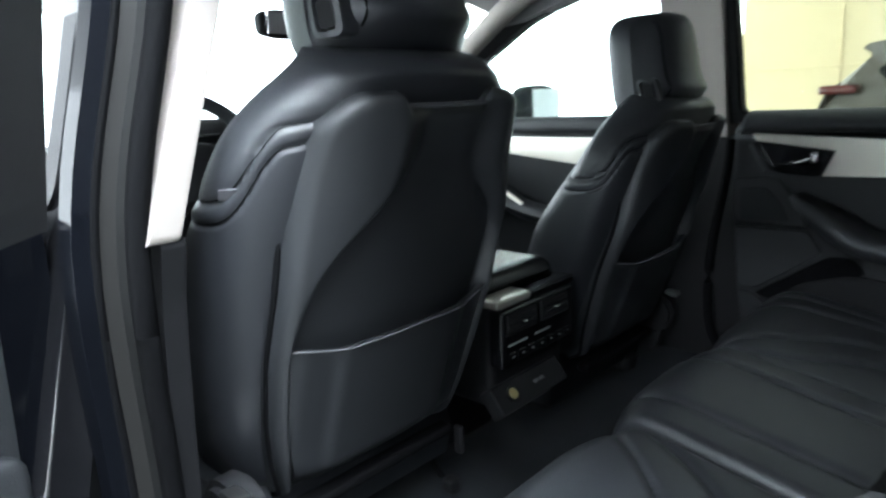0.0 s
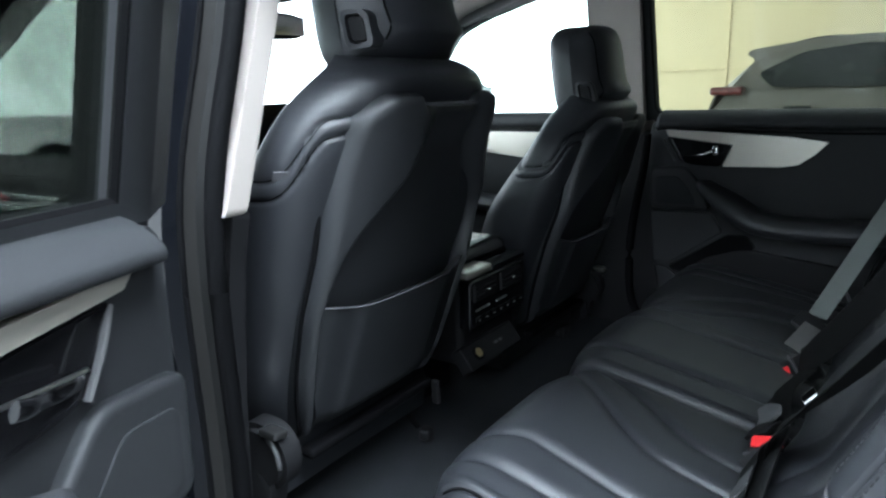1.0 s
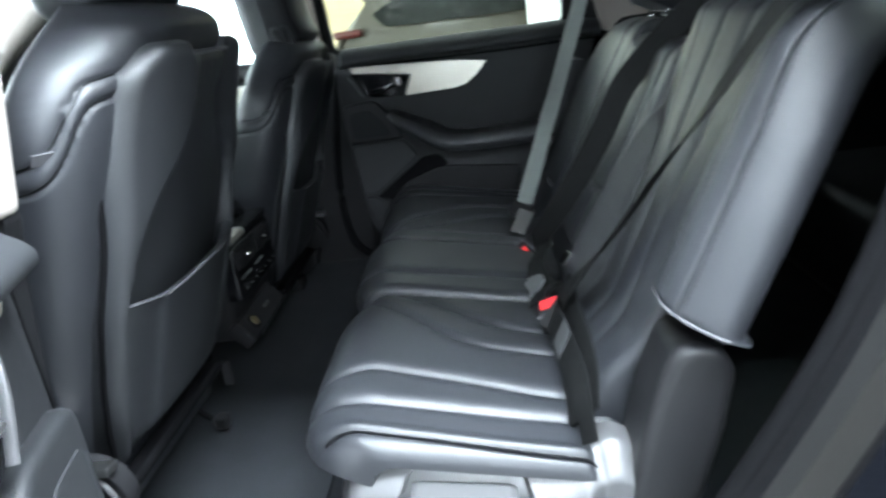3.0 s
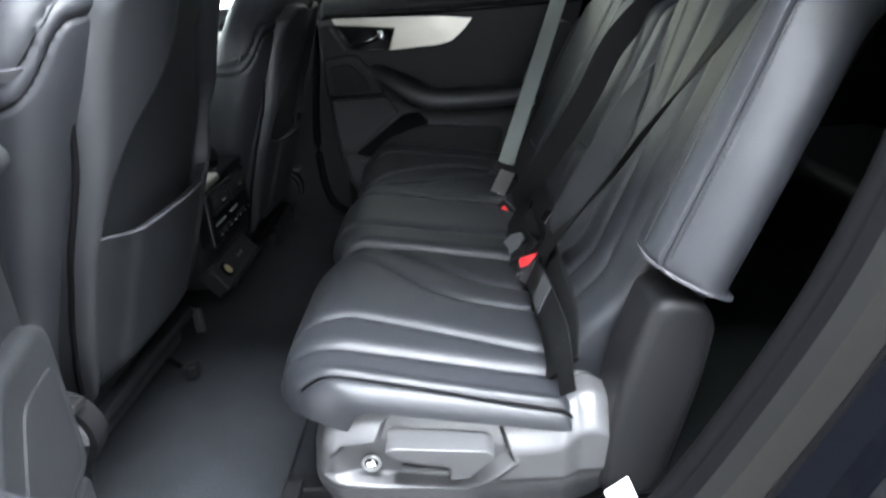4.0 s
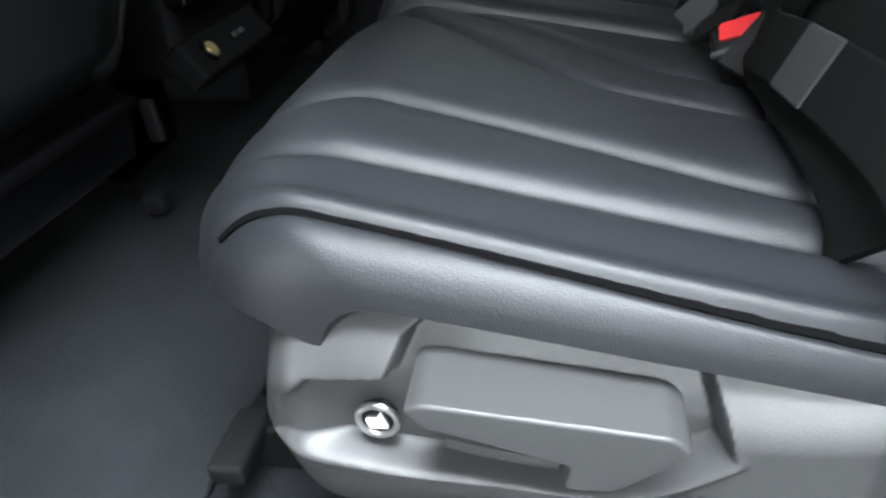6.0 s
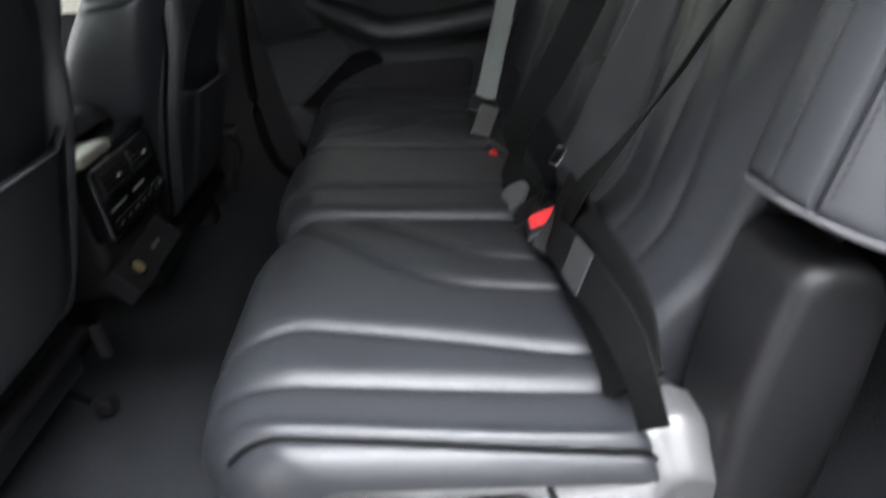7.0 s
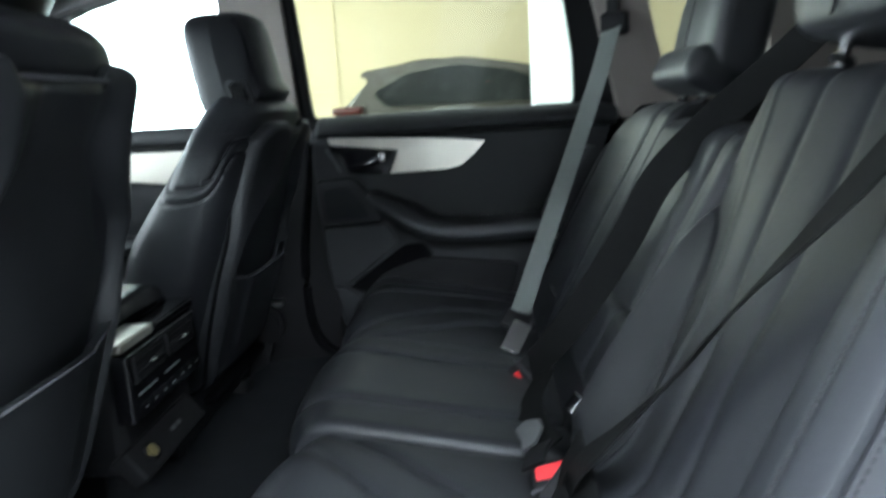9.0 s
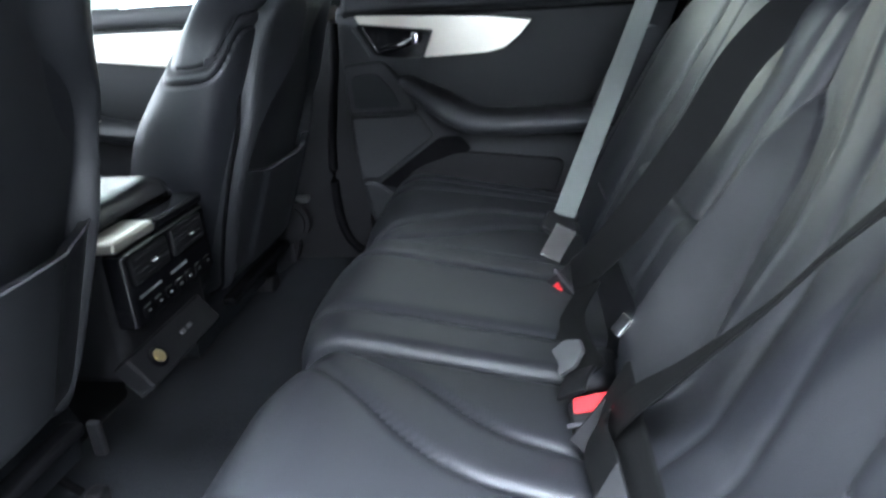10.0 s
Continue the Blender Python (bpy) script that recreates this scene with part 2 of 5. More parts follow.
def padded(w, l, depth, m, radii=(0.04, 0.04, 0.04, 0.04), seams=(), top=None, nu=110, nv=60, groove=0.006, sides=5, outline=None, belly=0.0, front=None, tight=0.35, lines=None, crisp=(), tuck=0.012, rear=None):
    """An upholstered pad: a soft top over w (u) and l (v), rounded at its edges (u0, u1, v0, v1), with sewn grooves along the seams
    u = f(v), and sides that go down by depth. m places it: u, v and height are its x, y and z."""
    bm = bmesh.new()
    mi0 = m.inverted()
    us, vs = spaced(nu, tight), spaced(nv, 0.6)
    ru0, ru1, rv0, rv1 = radii
    grid = []
    for tv in vs:
        row = []
        for tu in us:
            u, v = tu * w, tv * l
            e0, e1 = (outline(v) if outline else (0.0, w))
            u = e0 + tu * (e1 - e0)
            f0 = front(u) if front else 0.0
            end = l - (rear(u) if rear else 0.0)
            v = f0 + tv * (end - f0)
            hu = max(edge_drop(u - e0, ru0), edge_drop(e1 - u, ru1))
            hv = max(edge_drop(v - f0, rv0), edge_drop(end - v, rv1))
            h = -math.hypot(hu, hv)
            if top:
                h += top(u, v)
            fade = min(1, min(v - f0, end - v) / 0.02 + 0.35)
            for k, s in enumerate(seams):
                d = abs(u - s(v))
                if k in crisp:
                    h -= fade * (0.0045 * math.exp(-(d / 0.004) ** 2) - 0.003 * math.exp(-((u - s(v) - 0.011) / 0.008) ** 2))
                    continue
                h -= fade * (groove * 0.75 * math.exp(-(d / 0.013) ** 2) + groove * 0.5 * math.exp(-(d / 0.0055) ** 2))
            row.append(bm.verts.new(m @ Vector((u, v, h))))
        grid.append(row)
    for j in range(nv):
        for i in range(nu):
            bm.faces.new((grid[j][i], grid[j][i + 1], grid[j + 1][i + 1], grid[j + 1][i]))
    if lines is not None:
        for s in seams:
            run = []
            for row in grid[2:-2]:
                q = min(row, key=lambda p: abs((mi0 @ p.co).x - s((mi0 @ p.co).y)))
                c = mi0 @ q.co
                run.append(m @ Vector((s(c.y), c.y, c.z + 0.001)))
            lines.append(run)
    rim = [grid[0][i] for i in range(nu)] + [grid[j][nu] for j in range(nv)] + [grid[nv][i] for i in range(nu, 0, -1)] + [grid[j][0] for j in range(nv, 0, -1)]
    mi = m.inverted()
    centre = Vector((w / 2, l / 2, 0))
    prev = rim
    for k in range(1, sides + 1):
        f = k / sides
        cur = []
        for v0 in rim:
            q = mi @ v0.co
            out = Vector((q.x - centre.x, q.y - centre.y, 0))
            g = belly * math.sin(math.pi * f) - tuck * f
            q2 = q + out.normalized() * g if out.length else q
            q2.z = q.z * (1 - f) - depth * f
            cur.append(bm.verts.new(m @ q2))
        n = len(rim)
        for i in range(n):
            bm.faces.new((prev[i], prev[(i + 1) % n], cur[(i + 1) % n], cur[i]))
        prev = cur
    bm.faces.new(prev[::-1])
    return bm


def blob(cx, cy, cz, a, b, c, ex=4.0, n=28, m=None, shape=None):
    """A rounded block (superellipsoid) with half sizes a, b, c."""
    bm = bmesh.new()
    bmesh.ops.create_cube(bm, size=2)
    bmesh.ops.subdivide_edges(bm, edges=bm.edges, cuts=n // 2, use_grid_fill=True)
    for v in bm.verts:
        p = v.co
        k = (abs(p.x) ** ex + abs(p.y) ** ex + abs(p.z) ** ex) ** (1 / ex)
        q = Vector((p.x / k * a, p.y / k * b, p.z / k * c))
        if shape:
            q = shape(q)
        v.co = Vector((q.x + cx, q.y + cy, q.z + cz))
    if m is not None:
        bm.transform(m)
    return bm


def disc(center, axis, r, h, n=20, bevel=0.002):
    bm = bmesh.new()
    bmesh.ops.create_cone(bm, cap_ends=True, segments=n, radius1=r, radius2=r, depth=h)
    if bevel:
        bmesh.ops.bevel(bm, geom=[e for e in bm.edges if all(len(f.verts) == n or len(f.verts) == 4 for f in e.link_faces) and any(len(f.verts) == n for f in e.link_faces)], offset=bevel, segments=2, affect="EDGES")
    q = Vector((0, 0, 1)).rotation_difference(Vector(axis).normalized()).to_matrix().to_4x4()
    bm.transform(Matrix.Translation(center) @ q)
    return bm

# ---------------------------------------------------------------- garage round the car


def structure(name, bm, material, label, category):
    return tagged(mesh_ob(name, bm, material), label, category, kind="structure")


# floor kept dark so it bounces little light into the doorway
CONCRETE = surface("grey_painted_concrete", (0.175, 0.175, 0.171), 0.45, grain=0.3, grain_size=60, stain=0.2, stain_size=1.5)
YELLOW = surface("pale_yellow_wall_paint", (0.60, 0.49, 0.305), 0.7, grain=0.3, grain_size=80, stain=0.06, stain_size=0.7)
WHITE = surface("white_wall_paint", (0.75, 0.77, 0.76), 0.7, grain=0.3, grain_size=80, stain=0.05, stain_size=0.7)
# grey of the walls out of view, set for how much light they return
GREY_WALL = surface("unseen_wall_grey", (0.46, 0.47, 0.47), 0.7, grain=0.3, grain_size=80, stain=0.05, stain_size=0.7)
CEIL = surface("white_ceiling_paint", (0.7, 0.7, 0.7), 0.9, stain=0.05, stain_size=0.5)
DAYLIGHT = glow("white_daylight", (0.86, 0.95, 1.0), 9.0)
SUV_GLASS = surface("dark_car_glass", (0.012, 0.013, 0.012), 0.25, spec=0.15)

structure("ground", rbox(-40, 40, -40, 40, -0.2, 0, 0), CONCRETE, "grey painted concrete garage floor", "floor")
structure("ceiling", rbox(-5.2, 7.2, -9.2, 9.2, 3.1, 3.3, 0), CEIL, "white painted garage ceiling", "ceiling")
structure("wall_east", rbox(7.0, 7.2, -9.0, 2.35, 0, 3.1, 0), YELLOW, "pale yellow painted garage wall", "wall")
structure("wall_west", rbox(-5.2, -5.0, -9.0, 2.4, 0, 3.1, 0), GREY_WALL, "unseen garage wall, its grey set to limit bounced light", "wall")
structure("wall_south", rbox(-5.0, 7.0, -9.2, -9.0, 0, 3.1, 0), GREY_WALL, "unseen garage wall, its grey set to limit bounced light", "wall")
bm = join(rbox(-5.0, 7.2, 8.0, 8.1, 0, 3.1, 0), rbox(-5.1, -5.0, 2.41, 8.0, 0, 3.1, 0), rbox(7.0, 7.1, 2.36, 8.0, 0, 3.1, 0))
structure("backdrop", bm, DAYLIGHT, "overexposed white daylight outside the open garage front", "daylight")
structure("trim", rbox(6.985, 7.0, 1.34, 1.355, 0, 3.1, 0.003), YELLOW, "raised upright joint on the yellow wall", "wall trim")
structure("trim", rbox(6.975, 7.0, -9, 2.34, 1.50, 1.52, 0.004), YELLOW, "raised joint line along the yellow wall", "wall trim")

col = thing("column", "white painted square concrete column beside the parked car", "column", kind="structure")
part("column_shaft", rbox(3.85, 4.25, -1.3, -0.72, 0, 3.1, 0.015), WHITE, col)


# plain housing added above each unseen lamp
def light_fixture(x, y):
    f = thing("ceiling_light", "white housing over an added, unseen ceiling lamp", "ceiling light", "garage ceiling lights", at=(x, y, 3.1))
    part("housing", rbox(-0.5, 0.5, -1.15, 1.15, -0.05, 0, 0.01), CEIL, f)
    return f


for lx, ly in ((-1.35, -0.82), (-3.9, -0.8), (-1.75, 3.2), (-1.75, -4.2), (2.9, -0.4), (5.2, -3.0), (5.2, 2.0)):
    light_fixture(lx, ly)


def rounded_outline(points, r, n=5):
    """Rounds the corners of a 2D outline."""
    out = []
    k = len(points)
    for i in range(k):
        p, a, b = Vector(points[i]), Vector(points[i - 1]), Vector(points[(i + 1) % k])
        da, db = a - p, b - p
        q = min(r, da.length * 0.45, db.length * 0.45)
        s, e = p + da.normalized() * q, p + db.normalized() * q
        for j in range(n + 1):
            t = j / n
            out.append(tuple((1 - t) ** 2 * s + 2 * t * (1 - t) * p + t * t * e))
    return out


def hoop(outer, inner, a, b, to3):
    """A flat frame between two outlines of equally many points, from depth a to depth b."""
    bm = bmesh.new()
    n = len(outer)
    rows = [[bm.verts.new(to3(u, v, d)) for u, v in o] for o, d in ((outer, a), (outer, b), (inner, b), (inner, a))]
    for k in range(4):
        r0, r1 = rows[k], rows[(k + 1) % 4]
        for i in range(n):
            bm.faces.new((r0[i], r0[(i + 1) % n], r1[(i + 1) % n], r1[i]))
    return bm


# the parked car beyond the window
def parked_suv():
    car = thing("parked_suv", "dark grey sport utility vehicle parked by the yellow wall", "car")
    DARK = surface("dark_grey_car_paint", (0.068, 0.059, 0.046), 0.45, coat=0.1, spec=0.3)
    LAMP_RED = surface("dark_red_lamp_lens", (0.07, 0.012, 0.010), 0.3)
    X0, X1 = 4.75, 6.55
    side = rounded_outline([(0.98, 0.45), (1.02, 0.95), (0.96, 1.25), (0.66, 1.53), (0.74, 1.58), (0.70, 1.615), (0.25, 1.675), (-0.2, 1.695), (-0.75, 1.60), (-1.3, 1.36), (-1.7, 1.15),
                            (-2.7, 1.02), (-3.05, 0.85), (-3.05, 0.4)], 0.12, 4)
    body = part("body", prism(side, X0, X1, lambda u, v, d: (d + (0.16 if v > 1.3 and d < 5 else 0.0) * 1, u, v), 0.04), DARK, car)
    win = rounded_outline([(0.50, 1.30), (0.62, 1.42), (0.30, 1.575), (-0.15, 1.625), (-0.60, 1.555), (-1.25, 1.28)], 0.05, 4)
    part("side_window", prism(win, X0 - 0.03, X0 + 0.02, lambda u, v, d: (d + (v - 1.2) * 0.36, u, v)), SUV_GLASS, body, "dark side window band")
    part("tail_lamp", rbox(X0 - 0.012, X0 + 0.2, 0.72, 0.99, 1.245, 1.315, 0.03), LAMP_RED, car, "red tail lamp")
    part("lower_trim", rbox(X0 - 0.02, X0 + 0.05, -2.9, 1.0, 0.36, 0.56, 0.02), MATT, car)
    part("roof_rail", tube([(X0 + 0.24, 0.5, 1.628), (X0 + 0.24, 0.1, 1.685), (X0 + 0.24, -0.6, 1.622)], 0.012), MATT, car)
    part("door_mirror", blob(X0 - 0.12, -1.25, 1.28, 0.1, 0.06, 0.07), DARK, car)
    part("door_handle", rbox(X0 - 0.03, X0 + 0.01, 0.2, 0.4, 1.12, 1.15, 0.01), MATT, car)
    for wy in (0.45, -2.2):
        w = part("wheel", disc((X0 + 0.12, wy, 0.36), (1, 0, 0), 0.36, 0.24, 28, 0.03), RUBBER, car)
        part("rim", disc((X0 - 0.01, wy, 0.36), (1, 0, 0), 0.24, 0.03, 20), STEEL, w)


parked_suv()

# ---------------------------------------------------------------- cabin shell of the car
structure("floor", rbox(-0.79, 0.8, -1.9, 1.6, 0.45, 0.55, 0.004), CARPET, "charcoal carpeted car floor", "car floor")


def roof_top(u, v):
    return -0.10 * (u / 0.75) ** 2 - 0.05 * smoothstep(0.4, 1.0, v)


def headliner():
    bm = bmesh.new()
    rows = []
    for j in range(25):
        y = -2.0 + 2.98 * j / 24
        a, b = [], []
        for i in range(17):
            x = -0.72 + 1.44 * i / 16
            z = 1.745 + roof_top(x, y)
            a.append(bm.verts.new((x, y, z)))
            b.append(bm.verts.new((x * 1.03, y, z + 0.05)))
        rows.append((a, b))
    for j in range(24):
        for i in range(16):
            for k in (0, 1):
                r0, r1 = rows[j][k], rows[j + 1][k]
                bm.faces.new((r0[i], r0[i + 1], r1[i + 1], r1[i]))
    for j in range(24):
        for i in (0, 16):
            bm.faces.new((rows[j][0][i], rows[j + 1][0][i], rows[j + 1][1][i], rows[j][1][i]))
    for j in (0, 24):
        for i in range(16):
            bm.faces.new((rows[j][0][i], rows[j][0][i + 1], rows[j][1][i + 1], rows[j][1][i]))
    return bm


structure("ceiling", headliner(), HEADLINER, "grey woven cloth headliner of the car", "headliner")


def slant(sign, x_low, x_high, z_low=1.265, z_high=1.63):
    """Places (y, z, depth) on a side wall that leans inwards with height."""
    def to3(u, v, d):
        f = (v - z_low) / (z_high - z_low)
        return (sign * (x_low + (x_high - x_low) * f + d), u, v)
    return to3


# pillars, right and left
for sign in (1, -1):
    S = slant(sign, 0.775, 0.69)
    SB = S if sign > 0 else slant(sign, 0.754, 0.637)
    b_out = rounded_outline([(0.39, 1.23), (0.39, 1.70), (0.215, 1.70), (0.222, 1.60), (0.222, 1.20)], 0.012, 3)
    ob = structure("pillar_trim", prism(b_out, 0.09 if sign > 0 else 0.036, -0.008 if sign > 0 else 0.0, SB, 0.006), PILLAR, "light greige middle pillar trim with a soft edge", "pillar trim")
    low = rounded_outline([(0.44, 0.50), (0.41, 1.23), (0.222, 1.20), (0.226, 0.90), (0.225, 0.52)], 0.012, 3)
    if sign < 0:
        low = rounded_outline([(0.44, 0.50), (0.41, 1.23), (0.225, 1.205), (0.246, 1.13), (0.262, 1.03), (0.278, 0.90), (0.290, 0.75), (0.27, 0.52)], 0.012, 3)
    structure("pillar_lower_trim", prism(low if sign < 0 else [(u - (0.06 if u < 0.3 else 0), v) for u, v in low], 0.03 if sign < 0 else 0.1, 0.0 if sign < 0 else 0.03, slant(sign, 0.765, 0.765), 0.008), MATT, "dark lower middle pillar trim", "pillar trim")
    oq = rounded_outline([(-0.53, 1.70), (-0.60, 1.45), (-0.665, 1.22), (-1.95, 1.22), (-1.95, 1.72), (-0.9, 1.72)], 0.02, 4)
    if sign < 0:
        oq = rounded_outline([(-0.478, 1.70), (-0.553, 1.45), (-0.673, 1.22), (-1.95, 1.22), (-1.95, 1.72), (-0.9, 1.72)], 0.02, 4)
    iq = rounded_outline([(-0.712, 1.545), (-0.735, 1.46), (-0.775, 1.335), (-1.04, 1.36), (-1.03, 1.495), (-0.79, 1.568)], 0.03, 4)
    structure("pillar_trim", hoop(oq, iq, 0.05, -0.015, S), PILLAR, "light greige rear pillar trim round the quarter window", "pillar trim")
    rail = [(-1.9, 1.60), (0.75, 1.60), (0.95, 1.56), (1.0, 1.60), (0.8, 1.76), (-1.9, 1.76)]
    if sign > 0:
        rail = [(-1.9, 1.63), (0.55, 1.64), (0.85, 1.57), (1.0, 1.56), (0.8, 1.76), (-1.9, 1.76)]
    structure("roof_rail_trim", prism(rail, 0.06, -0.01, S, 0.01), HEADLINER, "grey cloth roof rail trim", "roof trim")
    # rear quarter panel beside the third row
    q = rounded_outline([(-0.62, 0.5), (-0.64, 1.0), (-0.70, 1.26), (-1.9, 1.28), (-1.9, 0.5)], 0.04, 3)
    if sign < 0:
        q = rounded_outline([(-0.50, 0.5), (-0.62, 0.9), (-0.74, 1.26), (-1.9, 1.28), (-1.9, 0.5)], 0.04, 3)
    structure("quarter_panel", prism(q, 0.08, 0.0, slant(sign, 0.76, 0.76), 0.01), MATT, "black plastic rear quarter panel trim", "side panel")
    qw = rounded_outline([(-0.70, 1.24), (-0.70, 1.62), (-1.15, 1.60), (-1.15, 1.24)], 0.02, 3)
    structure("window_4" if sign > 0 else "window_5", prism(qw, 0.045, 0.049, S), DARK_GLASS, "tinted rear quarter window glass", "window")
    # A pillar and front roof edge
    a = tube([(sign * 0.60, 0.66, 1.665), (sign * 0.645, 0.86, 1.61), (sign * 0.71, 1.22, 1.41), (sign * 0.75, 1.62, 1.13)], 0.036, 10)
    structure("pillar_trim", a, PILLAR, "light greige front pillar trim", "pillar trim")

structure("wall_east_car", rbox(0.875, 0.91, -1.95, 1.6, 0.42, 1.25, 0.0), MATT, "dark body side behind the closed doors", "car body")
structure("tailgate", rbox(-0.8, 0.8, -2.0, -1.92, 0.45, 1.28, 0.02), MATT, "black plastic tailgate lining", "tailgate")
tg = structure("window_6", rbox(-0.7, 0.7, -1.96, -1.95, 1.28, 1.68, 0.0), REAR_GLASS, "tailgate window glass, tinted near black to keep the rear dim", "window")
structure("roof_front_trim", rbox(-0.60, 0.60, 0.86, 0.99, 1.652, 1.70, 0.02), HEADLINER, "grey cloth front roof edge trim", "roof trim")

# windscreen
bm = bmesh.new()
gr = []
for j in range(9):
    t = j / 8
    row = []
    for i in range(13):
        s = i / 6 - 1
        row.append(bm.verts.new((s * (0.62 + 0.12 * t), 0.97 + 0.80 * t - 0.20 * s * s, 1.685 - 0.55 * t ** 1.1 - 0.05 * s * s)))
    gr.append(row)
for j in range(8):
    for i in range(12):
        bm.faces.new((gr[j][i], gr[j][i + 1], gr[j + 1][i + 1], gr[j + 1][i]))
structure("window_1", bm, CLEAR, "clear curved windscreen", "windscreen")

# ---------------------------------------------------------------- doors


def rear_door(sign, m, label):
    """Rear door with its inner lining; built as the right one, m mirrors or swings it."""
    door = thing("door_2" if sign > 0 else "door_1", label, "car door", kind="structure")

    def add(name, bm, mat, parent=door, lab=""):
        bm.transform(m)
        return part(name, bm, mat, parent, lab)

    def at(u, v, d):
        return (d, u, v)

    skin = rounded_outline([(0.205, 1.24), (0.200, 1.10), (0.188, 0.86), (0.165, 0.68), (0.10, 0.56), (-0.28, 0.56), (-0.37, 0.64), (-0.50, 0.88), (-0.60, 1.08), (-0.65, 1.24)], 0.03, 3)
    add("lining", prism(skin, 0.802, 0.782, at, 0.006, 2), DOOR_SKIN)
    add("door_jamb", prism([(u * 0.97, v) for u, v in skin], 0.873, 0.800, at), MATT, door, "black painted door jamb")
    outer = rounded_outline([(0.185, 1.26), (0.175, 0.9), (0.155, 0.62), (0.10, 0.50), (-0.30, 0.50), (-0.40, 0.62), (-0.54, 0.88), (-0.64, 1.08), (-0.70, 1.26)], 0.03, 3)
    add("outer_panel", prism(outer, 0.872, 0.95, at, 0.02, 3), PAINT, door, "glossy blue-black painted outer panel")
    # soft shoulder under the window
    sh = [(0.86, 1.262), (0.80, 1.272), (0.762, 1.262), (0.738, 1.240), (0.742, 1.222), (0.775, 1.214), (0.86, 1.214)]
    if sign < 0:
        sh = [(0.86, 1.254), (0.815, 1.254), (0.778, 1.247), (0.750, 1.230), (0.744, 1.218), (0.752, 1.210), (0.785, 1.206)]
    path = [Vector((0, y, 0)) for y in (0.180, 0.165, 0.1, 0.0, -0.1, -0.2, -0.3, -0.4, -0.5, -0.6, -0.655)]
    bm = bmesh.new()
    rows = []
    for i, p in enumerate(path):
        k = 0.0 if i in (0, len(path) - 1) else 1.0
        sec = spline([(x, 0, z) for x, z in sh], 4)
        rows.append([bm.verts.new((q.x + (1 - k) * 0.02, p.y, q.z - (1 - k) * 0.006 - 0.02 * smoothstep(0, -0.65, p.y) * 0)) for q in sec])
    for i in range(len(rows) - 1):
        for j in range(len(rows[0]) - 1):
            bm.faces.new((rows[i][j], rows[i][j + 1], rows[i + 1][j + 1], rows[i + 1][j]))
    bm.faces.new(rows[0])
    bm.faces.new(rows[-1])
    add("shoulder_pad", bm, DOOR_SKIN)
    add("shoulder_seam", tube([(0.778, 0.195, 1.218), (0.772, 0.0, 1.212), (0.772, -0.3, 1.206), (0.778, -0.63, 1.208)], 0.003, 6), RUBBER)
    # silver trim blade
    blade = rounded_outline([(0.150, 1.214), (-0.05, 1.204), (-0.20, 1.195), (-0.292, 1.182), (-0.262, 1.148), (-0.222, 1.118), (-0.18, 1.110), (-0.021, 1.106), (-0.048, 1.171), (0.140, 1.194)], 0.004, 3)
    if sign < 0:
        blade = rounded_outline([(0.142, 1.210), (0.02, 1.2015), (-0.20, 1.190), (-0.292, 1.180), (-0.262, 1.148), (-0.222, 1.118), (-0.18, 1.110), (-0.021, 1.106), (-0.048, 1.174), (0.020, 1.183), (0.129, 1.195)], 0.003, 3)
    add("trim_blade", prism(blade, 0.784, 0.762, at, 0.003), SILVER, door, "brushed silver trim blade")
    # release handle in its dark cup
    cup = rounded_outline([(0.150, 1.192), (-0.040, 1.166), (-0.014, 1.104), (0.06, 1.108), (0.105, 1.116)], 0.012, 3)
    if sign < 0:
        cup = rounded_outline([(0.122, 1.188), (-0.040, 1.168), (-0.014, 1.104), (0.04, 1.108), (0.078, 1.116)], 0.010, 3)
    h = add("handle_cup", hoop(cup, [(u * 0.9 + 0.004, v * 0.9 + 0.1145) for u, v in cup], 0.786, 0.770, at), GLOSS)
    add("cup_floor", prism([(u * 0.93 + 0.003, v * 0.93 + 0.08) for u, v in cup], 0.786, 0.7815, at), GLOSS, h)
    back = 0.038 if sign < 0 else 0.0
    lever = [(0.776, 0.095, 1.128), (0.768, 0.05, 1.134), (0.752, 0.02, 1.142), (0.742, 0.0, 1.150)]
    lv = add("release_handle", sweep(spline(lever, 5), ring(0.008, 10, 0.0035), up=(1, 0, 0)), GLOSS, door)
    # paler plastic gives the cup's slanted edge its lit look
    add("cup_edge", sweep(spline([(0.772, 0.158 - back, 1.184), (0.766, 0.138 - back, 1.152), (0.766, 0.117 - back, 1.116)], 5), ring(0.0042, 8, 0.003)), PLASTIC, h, "lit slanted edge of the handle cup")
    if sign > 0:
        add("handle_tip", blob(0.744, -0.003, 1.154, 0.006, 0.009, 0.015, 3.0, 10), CHROME, lv, "chrome handle tip")
    else:
        add("lever_edge", tube([(0.764, 0.081, 1.143), (0.760, 0.042, 1.146), (0.756, 0.0, 1.150)], 0.0022, 8, 4), STEEL, lv, "thin bright edge of the lever")
    # arm rest
    arm = spline([(0.772, 0.040, 1.050), (0.738, 0.015, 1.036), (0.716, -0.04, 1.003), (0.700, -0.10, 0.968), (0.695, -0.15, 0.949), (0.69, -0.24, 0.944), (0.69, -0.38, 0.946), (0.70, -0.47, 0.952), (0.75, -0.56, 0.970)], 6)
    sec = [(q.x, q.z) for q in spline([(-0.07, 0, 0.026), (-0.01, 0, 0.029), (0.016, 0, 0.024), (0.029, 0, 0.008), (0.030, 0, -0.008), (0.018, 0, -0.024), (-0.02, 0, -0.030), (-0.07, 0, -0.026)], 4, True)]
